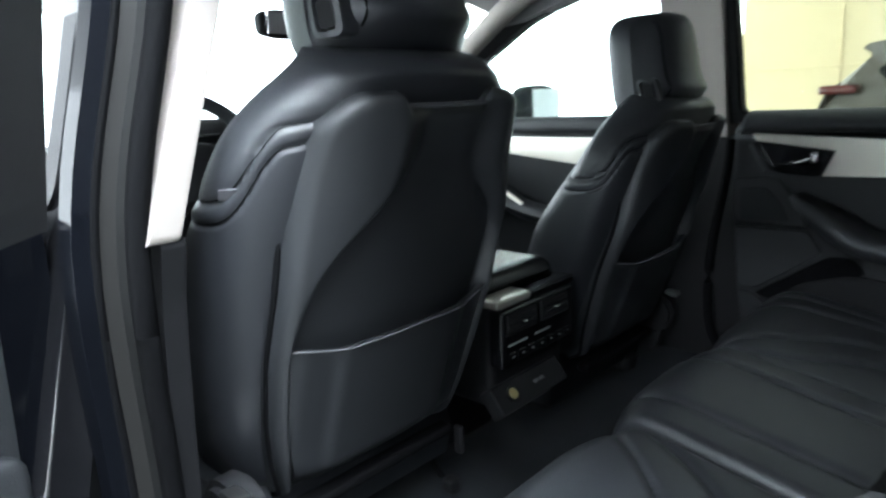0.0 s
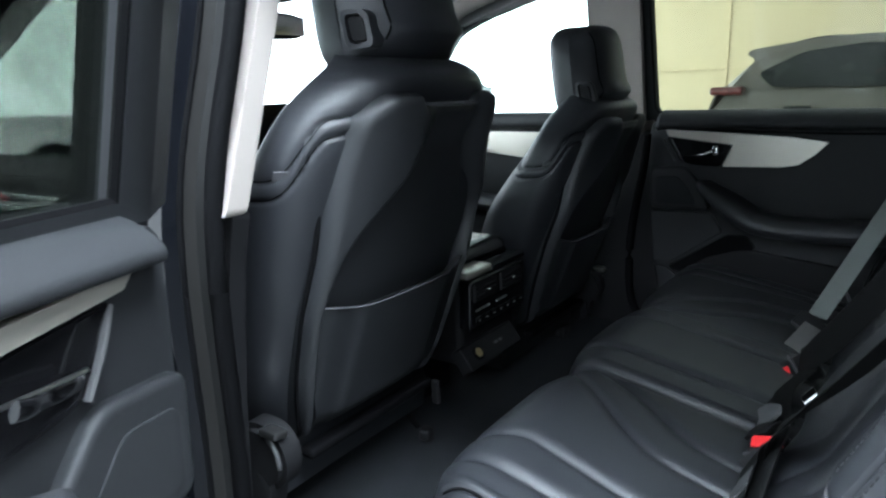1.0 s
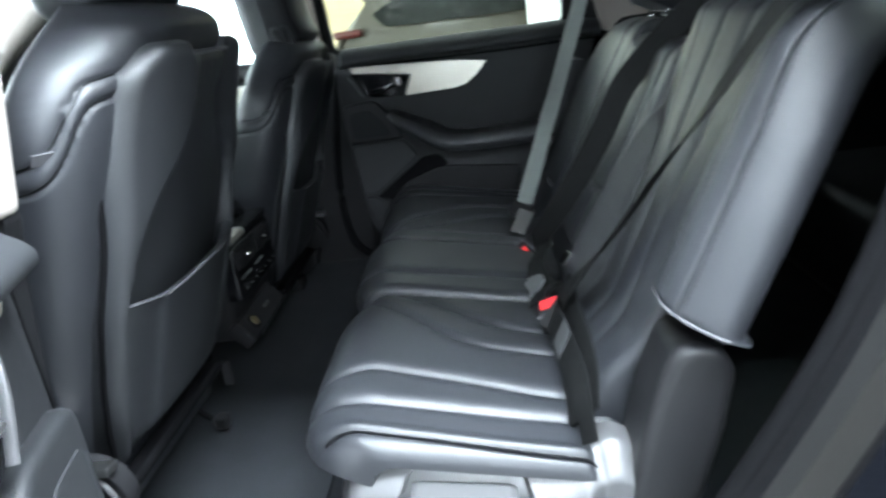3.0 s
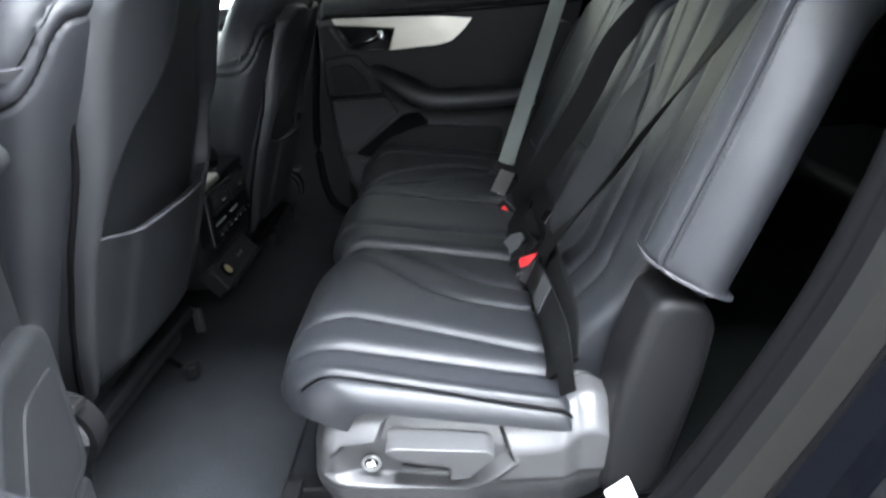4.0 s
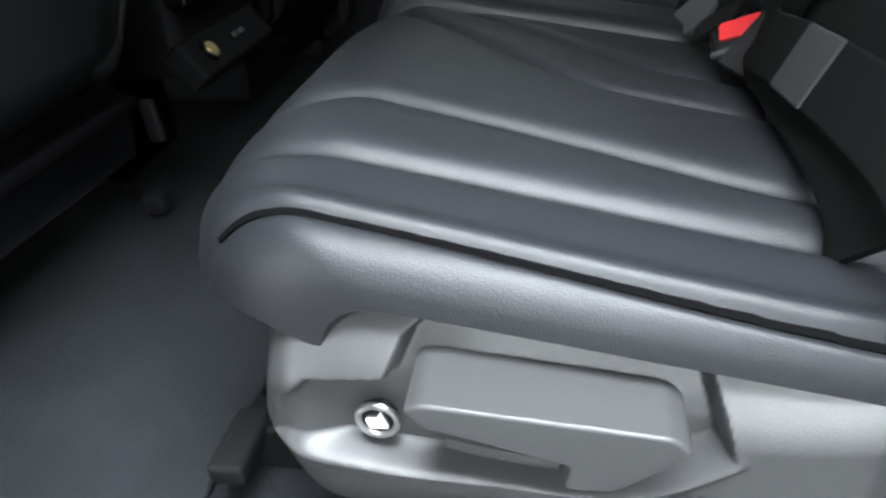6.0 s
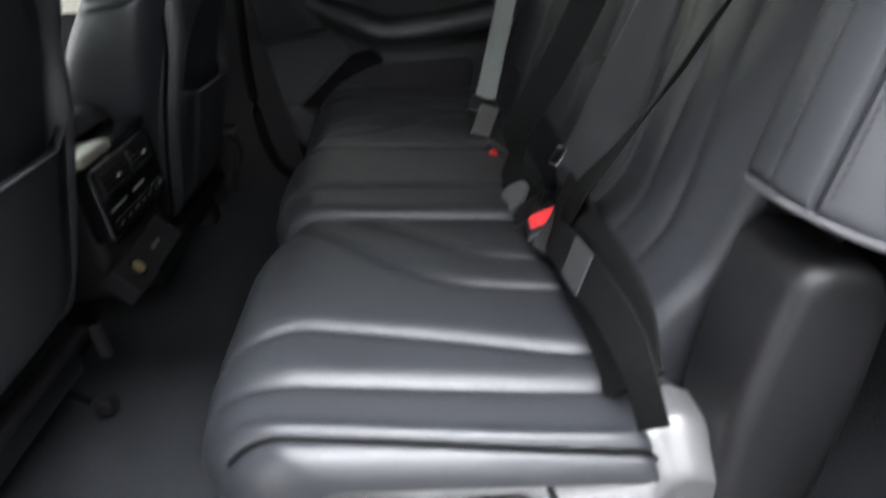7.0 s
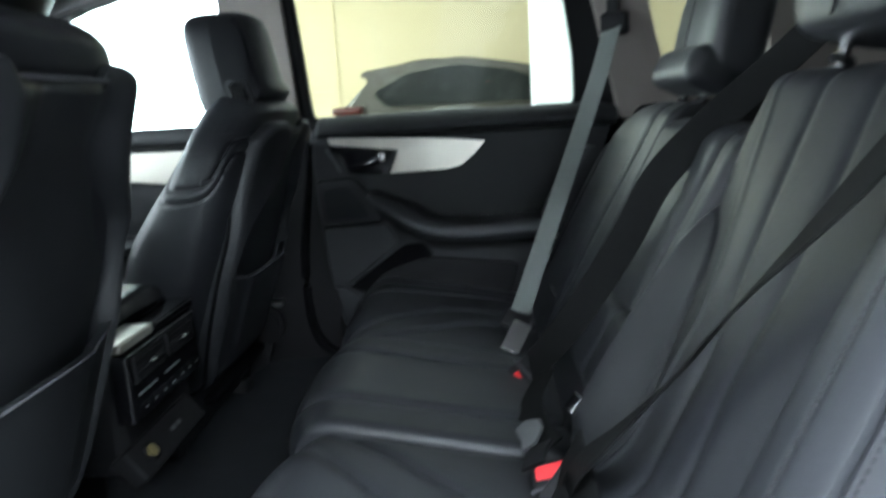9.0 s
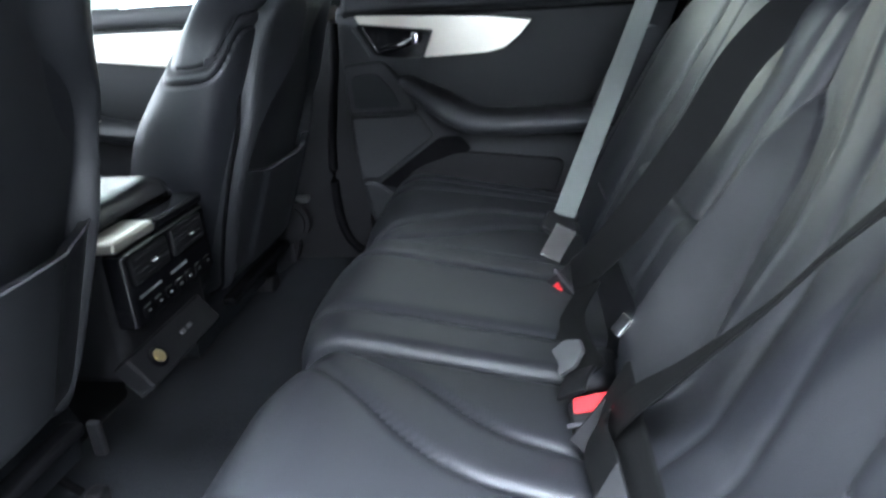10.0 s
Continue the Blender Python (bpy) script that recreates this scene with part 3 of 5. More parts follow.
    add("armrest", sweep(arm, sec, scale=lambda t: 0.45 + 0.55 * smoothstep(0.0, 0.34, t)), LEATHER_SIDE, door, "padded black armrest")
    # speaker cover with its raised rim, and the map pocket
    spk = rounded_outline([(0.197, 1.095), (0.088, 1.103), (0.036, 1.045), (0.005, 0.968), (0.190, 0.966)], 0.020, 4)
    add("speaker_surround", prism(spk, 0.79, 0.766, at, 0.014, 4), DOOR_SKIN, door, "wide bevelled speaker surround")
    spi = rounded_outline([(0.176, 1.066), (0.108, 1.072), (0.068, 1.028), (0.048, 0.984), (0.172, 0.982)], 0.014, 4)
    add("speaker_grille", prism(spi, 0.775, 0.7640, at, 0.002), GRILLE, door, "matt speaker grille")
    low = rounded_outline([(0.189, 0.960), (0.004, 0.962), (-0.034, 0.905), (0.125, 0.787), (0.176, 0.792)], 0.014, 4)
    add("lower_panel", prism(low, 0.79, 0.770, at, 0.006, 3), DOOR_SKIN)
    foot = rounded_outline([(0.172, 0.780), (0.135, 0.778), (0.03, 0.70), (0.0, 0.60), (0.09, 0.585), (0.150, 0.68)], 0.014, 4)
    add("foot_panel", prism(foot, 0.79, 0.772, at, 0.006, 3), DOOR_SKIN)
    gap = rounded_outline([(0.128, 0.776), (-0.045, 0.897), (-0.10, 0.90), (-0.13, 0.865), (0.0, 0.74)], 0.01, 3)
    # solid black panel in place of a hollow: the recess shade is its colour
    add("pocket_shade", prism(gap, 0.786, 0.7715, at, 0.002), RUBBER, door, "black panel for the shade in the map pocket's mouth")
    pk = rounded_outline([(0.12, 0.72), (0.02, 0.82), (-0.10, 0.86), (-0.38, 0.83), (-0.32, 0.64), (0.12, 0.62)], 0.03, 3)
    add("pocket", prism(pk, 0.79, 0.768, at, 0.01), MATT)
    # window frame, glass, seals
    S = slant(1, 0.80, 0.712)
    ino = rounded_outline([(0.196, 1.262), (0.203, 1.632), (-0.46, 1.612), (-0.505, 1.585), (-0.540, 1.40), (-0.548, 1.262)], 0.03, 5)
    outo = rounded_outline([(0.250, 1.24), (0.255, 1.672), (-0.50, 1.668), (-0.57, 1.62), (-0.62, 1.42), (-0.660, 1.24)], 0.03, 5)
    if sign < 0:
        ino = [(min(u, 0.165 + 0.02 * (v - 1.262)), v) if u > 0.1 else (u, v) for u, v in ino]
        outo = [(min(u, 0.205), v) for u, v in outo]
    def frame_at(u, v, d):
        return S(u + (0.09 * (d + 0.012) / 0.057 if sign < 0 and u > 0.2 else 0.0), v, d)
    fr = add("window_frame", hoop(outo, ino, -0.012, 0.045, frame_at), DOOR_SKIN if sign < 0 else MATT, door, "matt black window frame")
    add("glass", prism([(u * 1.01, v) for u, v in ino], 0.012, 0.016, S), DOOR_GLASS if sign < 0 else DARK_GLASS, door, "tinted door glass").visible_shadow = False
    add("window_seal", sweep([Vector(S(u, v, -0.006)) for u, v in ino], ring(0.006, 6), closed=True), RUBBER, fr)
    return door


structure("door_seal", tube([(0.762, 0.205, 1.20), (0.762, 0.214, 1.096), (0.762, 0.248, 0.86), (0.762, 0.241, 0.667), (0.762, 0.193, 0.587), (0.762, 0.10, 0.562), (0.762, -0.1, 0.558)], 0.012, 10), RUBBER, "black rubber seal round the closed rear door", "door seal")
rear_door(1, Matrix.Identity(4), "closed rear car door with a silver trim blade and chrome handle")
HINGE = Vector((-0.948, 0.282, 0))
OPEN = Matrix.Translation(HINGE) @ Matrix.Rotation(radians(-72), 4, "Z") @ Matrix.Translation(-HINGE) @ Matrix.Diagonal((-1, 1, 1, 1))
rear_door(-1, OPEN, "wide open rear car door with black lining and silver trim")


def front_door(sign):
    door = thing("door_3" if sign > 0 else "door_4", "closed front car door with black lining and silver trim", "car door", kind="structure")
    mir = Matrix.Diagonal((sign, 1, 1, 1))

    def add(name, bm, mat, parent=door, lab=""):
        bm.transform(mir)
        return part(name, bm, mat, parent, lab)

    def at(u, v, d):
        return (d, u, v)

    skin = rounded_outline([(0.42, 0.56), (0.40, 1.25), (1.42, 1.22), (1.5, 1.0), (1.45, 0.56)], 0.03, 3)
    add("lining", prism(skin, 0.87, 0.785, at, 0.02, 3), DOOR_SKIN)
    add("outer_panel", prism([(u + (0.02 if u > 1 else -0.06), v - 0.01) for u, v in skin], 0.872, 0.95, at, 0.02), PAINT)
    add("shoulder_pad", rbox(0.74, 0.86, 0.405, 1.40, 1.215, 1.268, 0.02), DOOR_SKIN)
    blade = rounded_outline([(0.44, 1.20), (1.2, 1.205), (1.3, 1.19), (0.9, 1.14), (0.62, 1.11), (0.44, 1.105)], 0.012, 3)
    add("trim_blade", prism(blade, 0.785, 0.762, at, 0.003), SILVER, door, "brushed silver trim blade")
    arm = spline([(0.75, 1.15, 1.08), (0.72, 1.0, 1.03), (0.70, 0.86, 0.97), (0.70, 0.70, 0.95), (0.71, 0.55, 0.955), (0.75, 0.45, 0.965)], 6)
    add("armrest", sweep(arm, ring(0.045, 12, 0.032)), LEATHER)
    add("pull_edge", tube([(0.745, 1.16, 1.10), (0.70, 0.98, 1.045), (0.675, 0.84, 0.985)], 0.009, 8), SILVER, door, "silver pull handle edge")
    S = slant(1, 0.80, 0.70)
    ino = rounded_outline([(0.385, 1.262), (0.382, 1.60), (0.43, 1.642), (0.62, 1.635), (0.86, 1.56), (1.12, 1.43), (1.36, 1.275), (1.36, 1.255)], 0.05, 5)
    outo = rounded_outline([(0.345, 1.235), (0.340, 1.64), (0.41, 1.69), (0.64, 1.68), (0.90, 1.61), (1.18, 1.47), (1.48, 1.285), (1.48, 1.235)], 0.05, 5)
    add("window_frame", hoop(outo, ino, 0.0, 0.05, S), MATT)
    add("glass", prism(ino, 0.02, 0.024, S), GREEN_GLASS, door, "green-tinted door glass").visible_shadow = False
    mi = add("door_mirror", blob(1.09, 1.08, 1.31, 0.115, 0.05, 0.072, 3.5, 14), PAINT, door, "glossy door mirror")
    add("mirror_glass", rbox(1.0, 1.185, 1.024, 1.031, 1.255, 1.365, 0.02), CHROME, mi)
    add("speaker_surround", disc((0.778, 1.12, 0.75), (1, 0, 0), 0.10, 0.03, 28, 0.006), PLASTIC)
    return door


front_door(1)
front_door(-1)

# ---------------------------------------------------------------- left door opening: body side, seals, sill


def opening_path():
    return [(-0.822, 0.235, 1.20), (-0.822, 0.24, 0.90), (-0.822, 0.235, 0.66), (-0.822, 0.16, 0.575), (-0.822, -0.10, 0.565), (-0.822, -0.28, 0.60), (-0.822, -0.40, 0.70),
            (-0.822, -0.50, 0.86), (-0.822, -0.585, 1.04), (-0.812, -0.635, 1.22), (-0.768, -0.628, 1.38), (-0.735, -0.595, 1.53), (-0.715, -0.52, 1.62), (-0.705, -0.40, 1.655),
            (-0.70, -0.10, 1.665), (-0.705, 0.12, 1.655), (-0.735, 0.205, 1.60), (-0.774, 0.225, 1.42)]


body = thing("car_body_side", "glossy blue-black body side round the open doorway", "car body", kind="structure")
loop = spline(opening_path(), 6, True)


def offset_loop(points, out, dx):
    c = Vector((0, -0.2, 1.1))
    res = []
    n = len(points)
    for i, p in enumerate(points):
        d = points[(i + 1) % n] - points[i - 1]
        o = Vector((0, -d.z, d.y)).normalized()
        if o.dot(Vector((0, p.y - c.y, p.z - c.z))) < 0:
            o = -o
        k = 1 - 0.5 * smoothstep(0.0, 0.2, p.y)
        res.append(p + o * out * k + Vector((dx * k, 0, 0)))
    return res


def band(a, b):
    bm = bmesh.new()
    ra, rb = [bm.verts.new(p) for p in a], [bm.verts.new(p) for p in b]
    n = len(a)
    for i in range(n):
        bm.faces.new((ra[i], ra[(i + 1) % n], rb[(i + 1) % n], rb[i]))
    return bm


part("door_seal", sweep(offset_loop(loop, 0.014, 0.018), ring(0.0125, 10), closed=True), RUBBER, body, "black rubber doorway seal")
part("seal_channel", band(offset_loop(loop, 0.004, 0.014), offset_loop(loop, 0.026, -0.004)), RUBBER, body)
part("flange", band(offset_loop(loop, 0.026, -0.004), offset_loop(loop, 0.044, -0.014)), FLANGE_GREY, body, "grey painted flange strip")
part("jamb", band(offset_loop(loop, 0.044, -0.014), offset_loop(loop, 0.058, -0.056)), JAMB, body, "dark grey plastic jamb lining")
part("inner_seal", sweep(offset_loop(loop, 0.055, -0.052), ring(0.0042, 8), closed=True), RUBBER, body)
part("outer_face", join(band(offset_loop(loop, 0.055, -0.055), offset_loop(loop, 0.075, -0.09)), band(offset_loop(loop, 0.075, -0.09), offset_loop(loop, 0.115, -0.10))), PAINT, body, "glossy dark painted door frame")
# pillar cover between the doors, sill and rear wing
pb = rounded_outline([(0.30, 0.60), (0.30, 1.25), (0.27, 1.66), (0.39, 1.66), (0.42, 1.25), (0.42, 0.60)], 0.01, 2)
part("pillar_cover", prism(pb, 0.80, 0.845, slant(-1, 0.0, -0.09), 0.004), GLOSS, body, "gloss black pillar cover")
part("sill", rbox(-0.94, -0.79, -0.30, 0.5, 0.36, 0.535, 0.03), PAINT, body)
part("sill_plate", rbox(-0.85, -0.70, -0.22, 0.22, 0.535, 0.566, 0.012), PLASTIC, body, "grey plastic sill plate")
wing = rounded_outline([(-0.46, 0.40), (-0.50, 0.70), (-0.66, 1.02), (-0.76, 1.26), (-2.1, 1.26), (-2.1, 0.40)], 0.05, 3)
part("rear_wing", prism(wing, 0.90, 0.94, lambda u, v, d: (-d, u, v), 0.01), PAINT, body, "glossy dark rear wing")
lab = tagged(mesh_ob("paper_label", rbox(-0.018, 0.018, -0.001, 0.001, -0.0155, 0.0155, 0.0005, 1), PALE), "white paper label stuck in the doorway", "label")
lab.matrix_world = Matrix.Translation((-0.772, -0.398, 0.703)) @ Matrix.Rotation(radians(-66), 4, "Z") @ Matrix.Rotation(radians(-14), 4, "Y") @ Matrix.Rotation(radians(-25), 4, "X")

# ---------------------------------------------------------------- front seats


def back_y(z):
    return 0.207 - 0.36 * (z - 1.03)


def between(points):
    """Smooth function through (position, value) pairs, flat beyond both ends."""
    def f(q):
        if q <= points[0][0]:
            return points[0][1]
        for (a, va), (b, vb) in zip(points, points[1:]):
            if q <= b:
                t = (q - a) / (b - a)
                return va + (vb - va) * t
        return points[-1][1]

    def soft(q, r=0.012):
        return (f(q - r) + 2 * f(q) + f(q + r)) / 4
    return soft


seat_half = between([(0.745, 0.150), (0.77, 0.186), (0.80, 0.206), (0.86, 0.228), (0.95, 0.246), (1.05, 0.257), (1.15, 0.262), (1.22, 0.259), (1.26, 0.250), (1.29, 0.240), (1.315, 0.226), (1.335, 0.210), (1.355, 0.188), (1.375, 0.160), (1.40, 0.135)])


def seam_height(x, k):
    """The two sewn lines that run from the wing of the shell out over the shoulder."""
    a = abs(x)
    return (1.321 if k else 1.298) - 0.005 * smoothstep(0.16, 0.20, a) - 0.040 * smoothstep(0.195, 0.262, a) - 0.45 * max(0, a - 0.222) - 0.030 * smoothstep(0.20, 0.262, a)


def seat_point(a, z):
    w = seat_half(z)
    d = 0.115
    top = min(1.0, max(0.0, (z - 1.365) / 0.040))
    q = math.sqrt(max(0.0, 1 - top * top))
    d *= max(0.05, q)
    low = smoothstep(0.83, 0.745, z)
    d *= 1 - 0.35 * low * low
    c, s = math.cos(a), math.sin(a)
    e = 2 / (3.4 - 0.7 * smoothstep(1.18, 1.36, z))
    cx, sy = math.copysign(abs(c) ** e, c), math.copysign(abs(s) ** e, s)
    x = w * cx
    out = 0.0
    if s < 0.5:
        for k in (0, 1):
            out -= 0.0030 * math.exp(-((z - seam_height(x, k)) / 0.0036) ** 2)
        out += 0.0025 * smoothstep(0.0, 0.022, z - seam_height(x, 1)) * (1 - top)
        out += 0.0015 * math.exp(-((z - seam_height(x, 0) - 0.012) / 0.008) ** 2)
    if s > 0:
        d *= 1 - 0.62 * smoothstep(1.08, 1.32, z)
        x *= 1 - 0.10 * smoothstep(1.10, 1.32, z) * min(1, sy * 1.3)
    return Vector((x + out * cx, back_y(z) + 0.143 + 0.01 * smoothstep(1.1, 0.7, z) + (d + out) * sy, z))


def seat_body():
    """Leather back of the seat: soft rings from the hips to the shoulders, with sewn lines and a collar."""
    bm = bmesh.new()
    n, k = 150, 330
    rows = [[bm.verts.new(seat_point(2 * math.pi * i / n, 0.745 + 0.660 * (j / k))) for i in range(n)] for j in range(k + 1)]
    for j in range(k):
        for i in range(n):
            bm.faces.new((rows[j][i], rows[j][(i + 1) % n], rows[j + 1][(i + 1) % n], rows[j + 1][i]))
    bm.faces.new(rows[0][::-1])
    bm.faces.new(rows[-1])
    return bm


hollow_half = between([(0.80, 0.165), (0.93, 0.184), (1.02, 0.192), (1.05, 0.190), (1.085, 0.185), (1.11, 0.178), (1.14, 0.163), (1.17, 0.138), (1.20, 0.108), (1.23, 0.086), (1.27, 0.076), (1.33, 0.078)])


def recess_half(z):
    """Half width of the hollow of the back shell: wide over the pocket, narrow at the shoulders."""
    return hollow_half(z)


shell_half = between([(0.745, 0.148), (0.80, 0.172), (0.86, 0.188), (0.93, 0.200), (1.03, 0.209), (1.12, 0.207), (1.22, 0.200), (1.28, 0.190), (1.316, 0.180), (1.35, 0.172)])


def shell_top(x):
    """Height of the upper edge: two raised wings with a lower straight edge between them."""
    a = abs(x)
    return 1.332 + 0.017 * smoothstep(0.072, 0.092, a) - 0.036 * smoothstep(0.115, 0.185, a) ** 1.5


def bow(x, z):
    """The back curves forward towards both sides, most at the shoulders."""
    return (0.018 + 0.030 * smoothstep(1.10, 1.32, z)) * (abs(x) / 0.18) ** 2.6


def shell():
    bm = bmesh.new()
    nu, nv = 120, 110
    front, back = [], []
    z0 = 0.745
    for j in range(nv + 1):
        t = j / nv
        rf, rb = [], []
        for i in range(nu + 1):
            s = i / (nu / 2) - 1
            p = shell_half(z0 + (1.34 - z0) * t)
            x = s * p
            ax = abs(x)
            zt = shell_top(x)
            z = z0 + (zt - z0) * t
            xb = recess_half(z) + (0.055 * smoothstep(1.02, 1.22, z) if x > 0 else 0.0)
            step = 0.020 + 0.034 * smoothstep(1.17, 1.27, z)
            hollow = 1 - smoothstep(xb - step, xb + 0.006, ax)
            y = back_y(z) - 0.014 + bow(x, z) + 0.034 * hollow * (1 - 0.35 * smoothstep(1.26, 1.33, z))
            y += 0.020 * edge_drop((p - ax) / 0.020, 1.0) + 0.020 * edge_drop((zt - z) / 0.022, 1.0) * (1 - hollow) + 0.07 * smoothstep(0.81, 0.745, z) ** 2
            y += 0.004 * hollow * smoothstep(zt - 0.012, zt - 0.004, z)
            rf.append(bm.verts.new((x, y, z)))
            rb.append(bm.verts.new((x * 0.985, y + 0.05, z)))
        front.append(rf)
        back.append(rb)
    for g in (front, back):
        for j in range(nv):
            for i in range(nu):
                bm.faces.new((g[j][i], g[j][i + 1], g[j + 1][i + 1], g[j + 1][i]))
    for j in range(nv):
        for i in (0, nu):
            bm.faces.new((front[j][i], front[j + 1][i], back[j + 1][i], back[j][i]))
    for j in (0, nv):
        for i in range(nu):
            bm.faces.new((front[j][i], front[j][i + 1], back[j][i + 1], back[j][i]))
    return bm


def pocket_top(x):
    return 1.036 - 0.012 * smoothstep(0.185, 0.118, abs(x))


pocket_half = between([(0.785, 0.150), (0.86, 0.170), (0.93, 0.180), (1.03, 0.188), (1.06, 0.188)])


def pocket_y(x, z):
    return back_y(z) - 0.006 + bow(x, z) + 0.004 * smoothstep(0.165, 0.188, abs(x)) - 0.007 * smoothstep(0.130, 0.108, abs(x)) + 0.035 * smoothstep(0.84, 0.785, z) ** 2


def pocket():
    bm = bmesh.new()
    nu, nv = 60, 20
    f, b = [], []
    for j in range(nv + 1):
        t = j / nv
        r0, r1 = [], []
        for i in range(nu + 1):
            s = i / (nu / 2) - 1
            z = 0.785 + (pocket_top(s * 0.187) - 0.785) * t
            x = s * pocket_half(z)
            y = pocket_y(x, z)
            r0.append(bm.verts.new((x, y, z)))
            r1.append(bm.verts.new((x, y + 0.012, z)))
        f.append(r0)
        b.append(r1)
    for g in (f, b):
        for j in range(nv):
            for i in range(nu):
                bm.faces.new((g[j][i], g[j][i + 1], g[j + 1][i + 1], g[j + 1][i]))
    for j in range(nv):
        for i in (0, nu):
            bm.faces.new((f[j][i], f[j + 1][i], b[j + 1][i], b[j][i]))
    for j in (0, nv):
        for i in range(nu):
            bm.faces.new((f[j][i], f[j][i + 1], b[j][i + 1], b[j][i]))
    return bm


def front_seat(cx, dy, dz, lift, outer, label):
    seat = thing("front_seat", label, "car seat", "front seats", at=(cx, dy, dz))
    back = part("backrest", seat_body(), LEATHER, seat, "black leather backrest with sewn shoulders")
    sh = part("back_shell", shell(), SHELL, seat, "sculpted dark back shell")
    for sgn in (-1, 1):
        run = []
        for i in range(40):
            z = 0.77 + 0.525 * i / 39
            p = shell_half(z)
            run.append(Vector((sgn * (p + 0.001), back_y(z) + 0.012 + bow(p, z) + 0.07 * smoothstep(0.81, 0.745, z) ** 2, z)))
        part("shell_gap", sweep(run, ring(0.0042, 6)), RUBBER, sh, "dark gap beside the shell")
    lip = [Vector((x, back_y(1.329) + 0.008 + bow(x, 1.329), 1.331)) for x in [(i / 20 - 1) * 0.080 for i in range(41)]]
    part("shell_lip", sweep(lip, ring(0.0030, 8)), PIPING, sh, "thin upper lip of the shell")
    part("seat_pocket", pocket(), SHELL, seat, "stiff map pocket with a pale edge")
    edge = []
    for i in range(41):
        x = (i / 20 - 1) * 0.187
        z = pocket_top(x)
        edge.append(Vector((x, pocket_y(x, z) - 0.001, z)))
    part("pocket_edge", sweep(edge, ring(0.0024, 6)), PIPING, seat, "pale pocket edging")
    # thread in the shoulder seams and the little fabric tag
    for sgn in (-1, 1):
        for k in (0, 1):
            run = []
            for i in range(33):
                ang = math.radians(-45 + 47 * i / 32)
                z = 1.25
                for _ in range(12):
                    z = 0.5 * (z + seam_height(seat_point(ang, z).x, k))
                q = seat_point(ang, z)
                run.append(Vector((q.x * sgn, q.y, q.z)))
            part("seam", sweep(run, ring(0.0011, 6)), RUBBER, back, "dark sewn shoulder line")
    ta = radians(-16)
    tz = 0.5 * (seam_height(-0.24, 0) + seam_height(-0.24, 1))
    tp, tu, tv = seat_point(ta, tz), seat_point(ta + 0.03, tz), seat_point(ta, tz + 0.004)
    flip = Vector((-1, 1, 1))
    du, dv = ((tu - tp) * flip).normalized(), ((tv - tp) * flip).normalized()
    nn = du.cross(dv).normalized()
    if nn.x > 0:
        nn = -nn
    tm = Matrix((du, dv, nn)).transposed().to_4x4()
    tm.translation = tp * flip + nn * 0.002
    part("fabric_tag", rbox(-0.013, 0.013, -0.0075, 0.0075, -0.001, 0.0016, 0.0006, 1, tm), PIPING, back, "small grey woven tag")
    # head restraint
    hz = 1.408 + lift
    HY = 0.196

    def hr_shape(q):
        """Wedge: the rear face runs forward with height and overhangs at its foot; sides slightly narrower at the top."""
        u = q.z / 0.105
        x = q.x * (1 - 0.07 * smoothstep(-0.2, 1.0, u)) + 0.002 * math.copysign(1, q.x) * math.exp(-((u + 0.7) / 0.25) ** 2)
        y = q.y + 0.034 * (u + 1) / 2 + (0.022 * (q.x / 0.12) ** 2 if q.y < 0 else 0.0) - (0.010 * math.exp(-((u + 0.72) / 0.22) ** 2) if q.y < 0 else 0.0)
        rear = smoothstep(0.0, -0.074, q.y)
        z = q.z - 0.012 * (q.x / 0.12) ** 2 * (1 - rear) + (0.026 * rear - 0.010 * (1 - rear)) * max(0.0, -u)
        return Vector((x * (1 - 0.20 * rear), y, z))
    hr = part("head_restraint", blob(0, HY, hz, 0.130, 0.076, 0.110, 4.8, 44, None, hr_shape), LEATHER, seat, "boxy black leather head restraint")
    for sgn in (-1, 1):
        line = []
        for i in range(25):
            fz = 0.90 * (i / 12 - 1)
            q = hr_shape(Vector((sgn * 0.84 * 0.130, -0.076 * max(0.0, 1 - 0.84 ** 4.8 - abs(fz * 0.9) ** 4.8) ** (1 / 4.8), fz * 0.9 * 0.110)))
            line.append(q + Vector((0, HY, hz)))
        part("piping", sweep(line, ring(0.0018, 6)), RUBBER, hr, "dark sewn line")
        part("post", tube([(sgn * 0.06, 0.235, 1.30), (sgn * 0.06, 0.235, hz - 0.05)], 0.007, 10, 2), STEEL, seat)
    oval = rounded_outline([(-0.021, -0.027), (0.021, -0.027), (0.021, 0.027), (-0.021, 0.027)], 0.014, 5)

    def on_side(u, v, d):
        return (-0.1265 + 0.0042 * v / 0.04 + 0.55 * max(0.0, -u) - d, HY - 0.016 + u + 0.30 * v, hz - 0.060 + v)
    btn = part("adjuster_bezel", hoop(oval, [(u * 0.68, v * 0.76) for u, v in oval], -0.02, 0.0042, on_side), LEATHER, hr, "oval release bezel")
    small = rounded_outline([(-0.011, -0.016), (0.011, -0.016), (0.011, 0.016), (-0.011, 0.016)], 0.005, 3)
    part("adjuster_button", prism(small, -0.02, 0.001, on_side, 0.001), MATT, btn)
    # cushion, base, rails
    cm = Matrix.Translation((-0.24, 0.36, 0.80))
    part("seat_cushion", padded(0.48, 0.50, 0.14, cm, (0.06, 0.06, 0.05, 0.07), nu=40, nv=30), LEATHER, seat)
    part("seat_base", rbox(-0.20, 0.20, 0.53, 0.86, 0.60 - dz, 0.70, 0.02), RUBBER, seat)
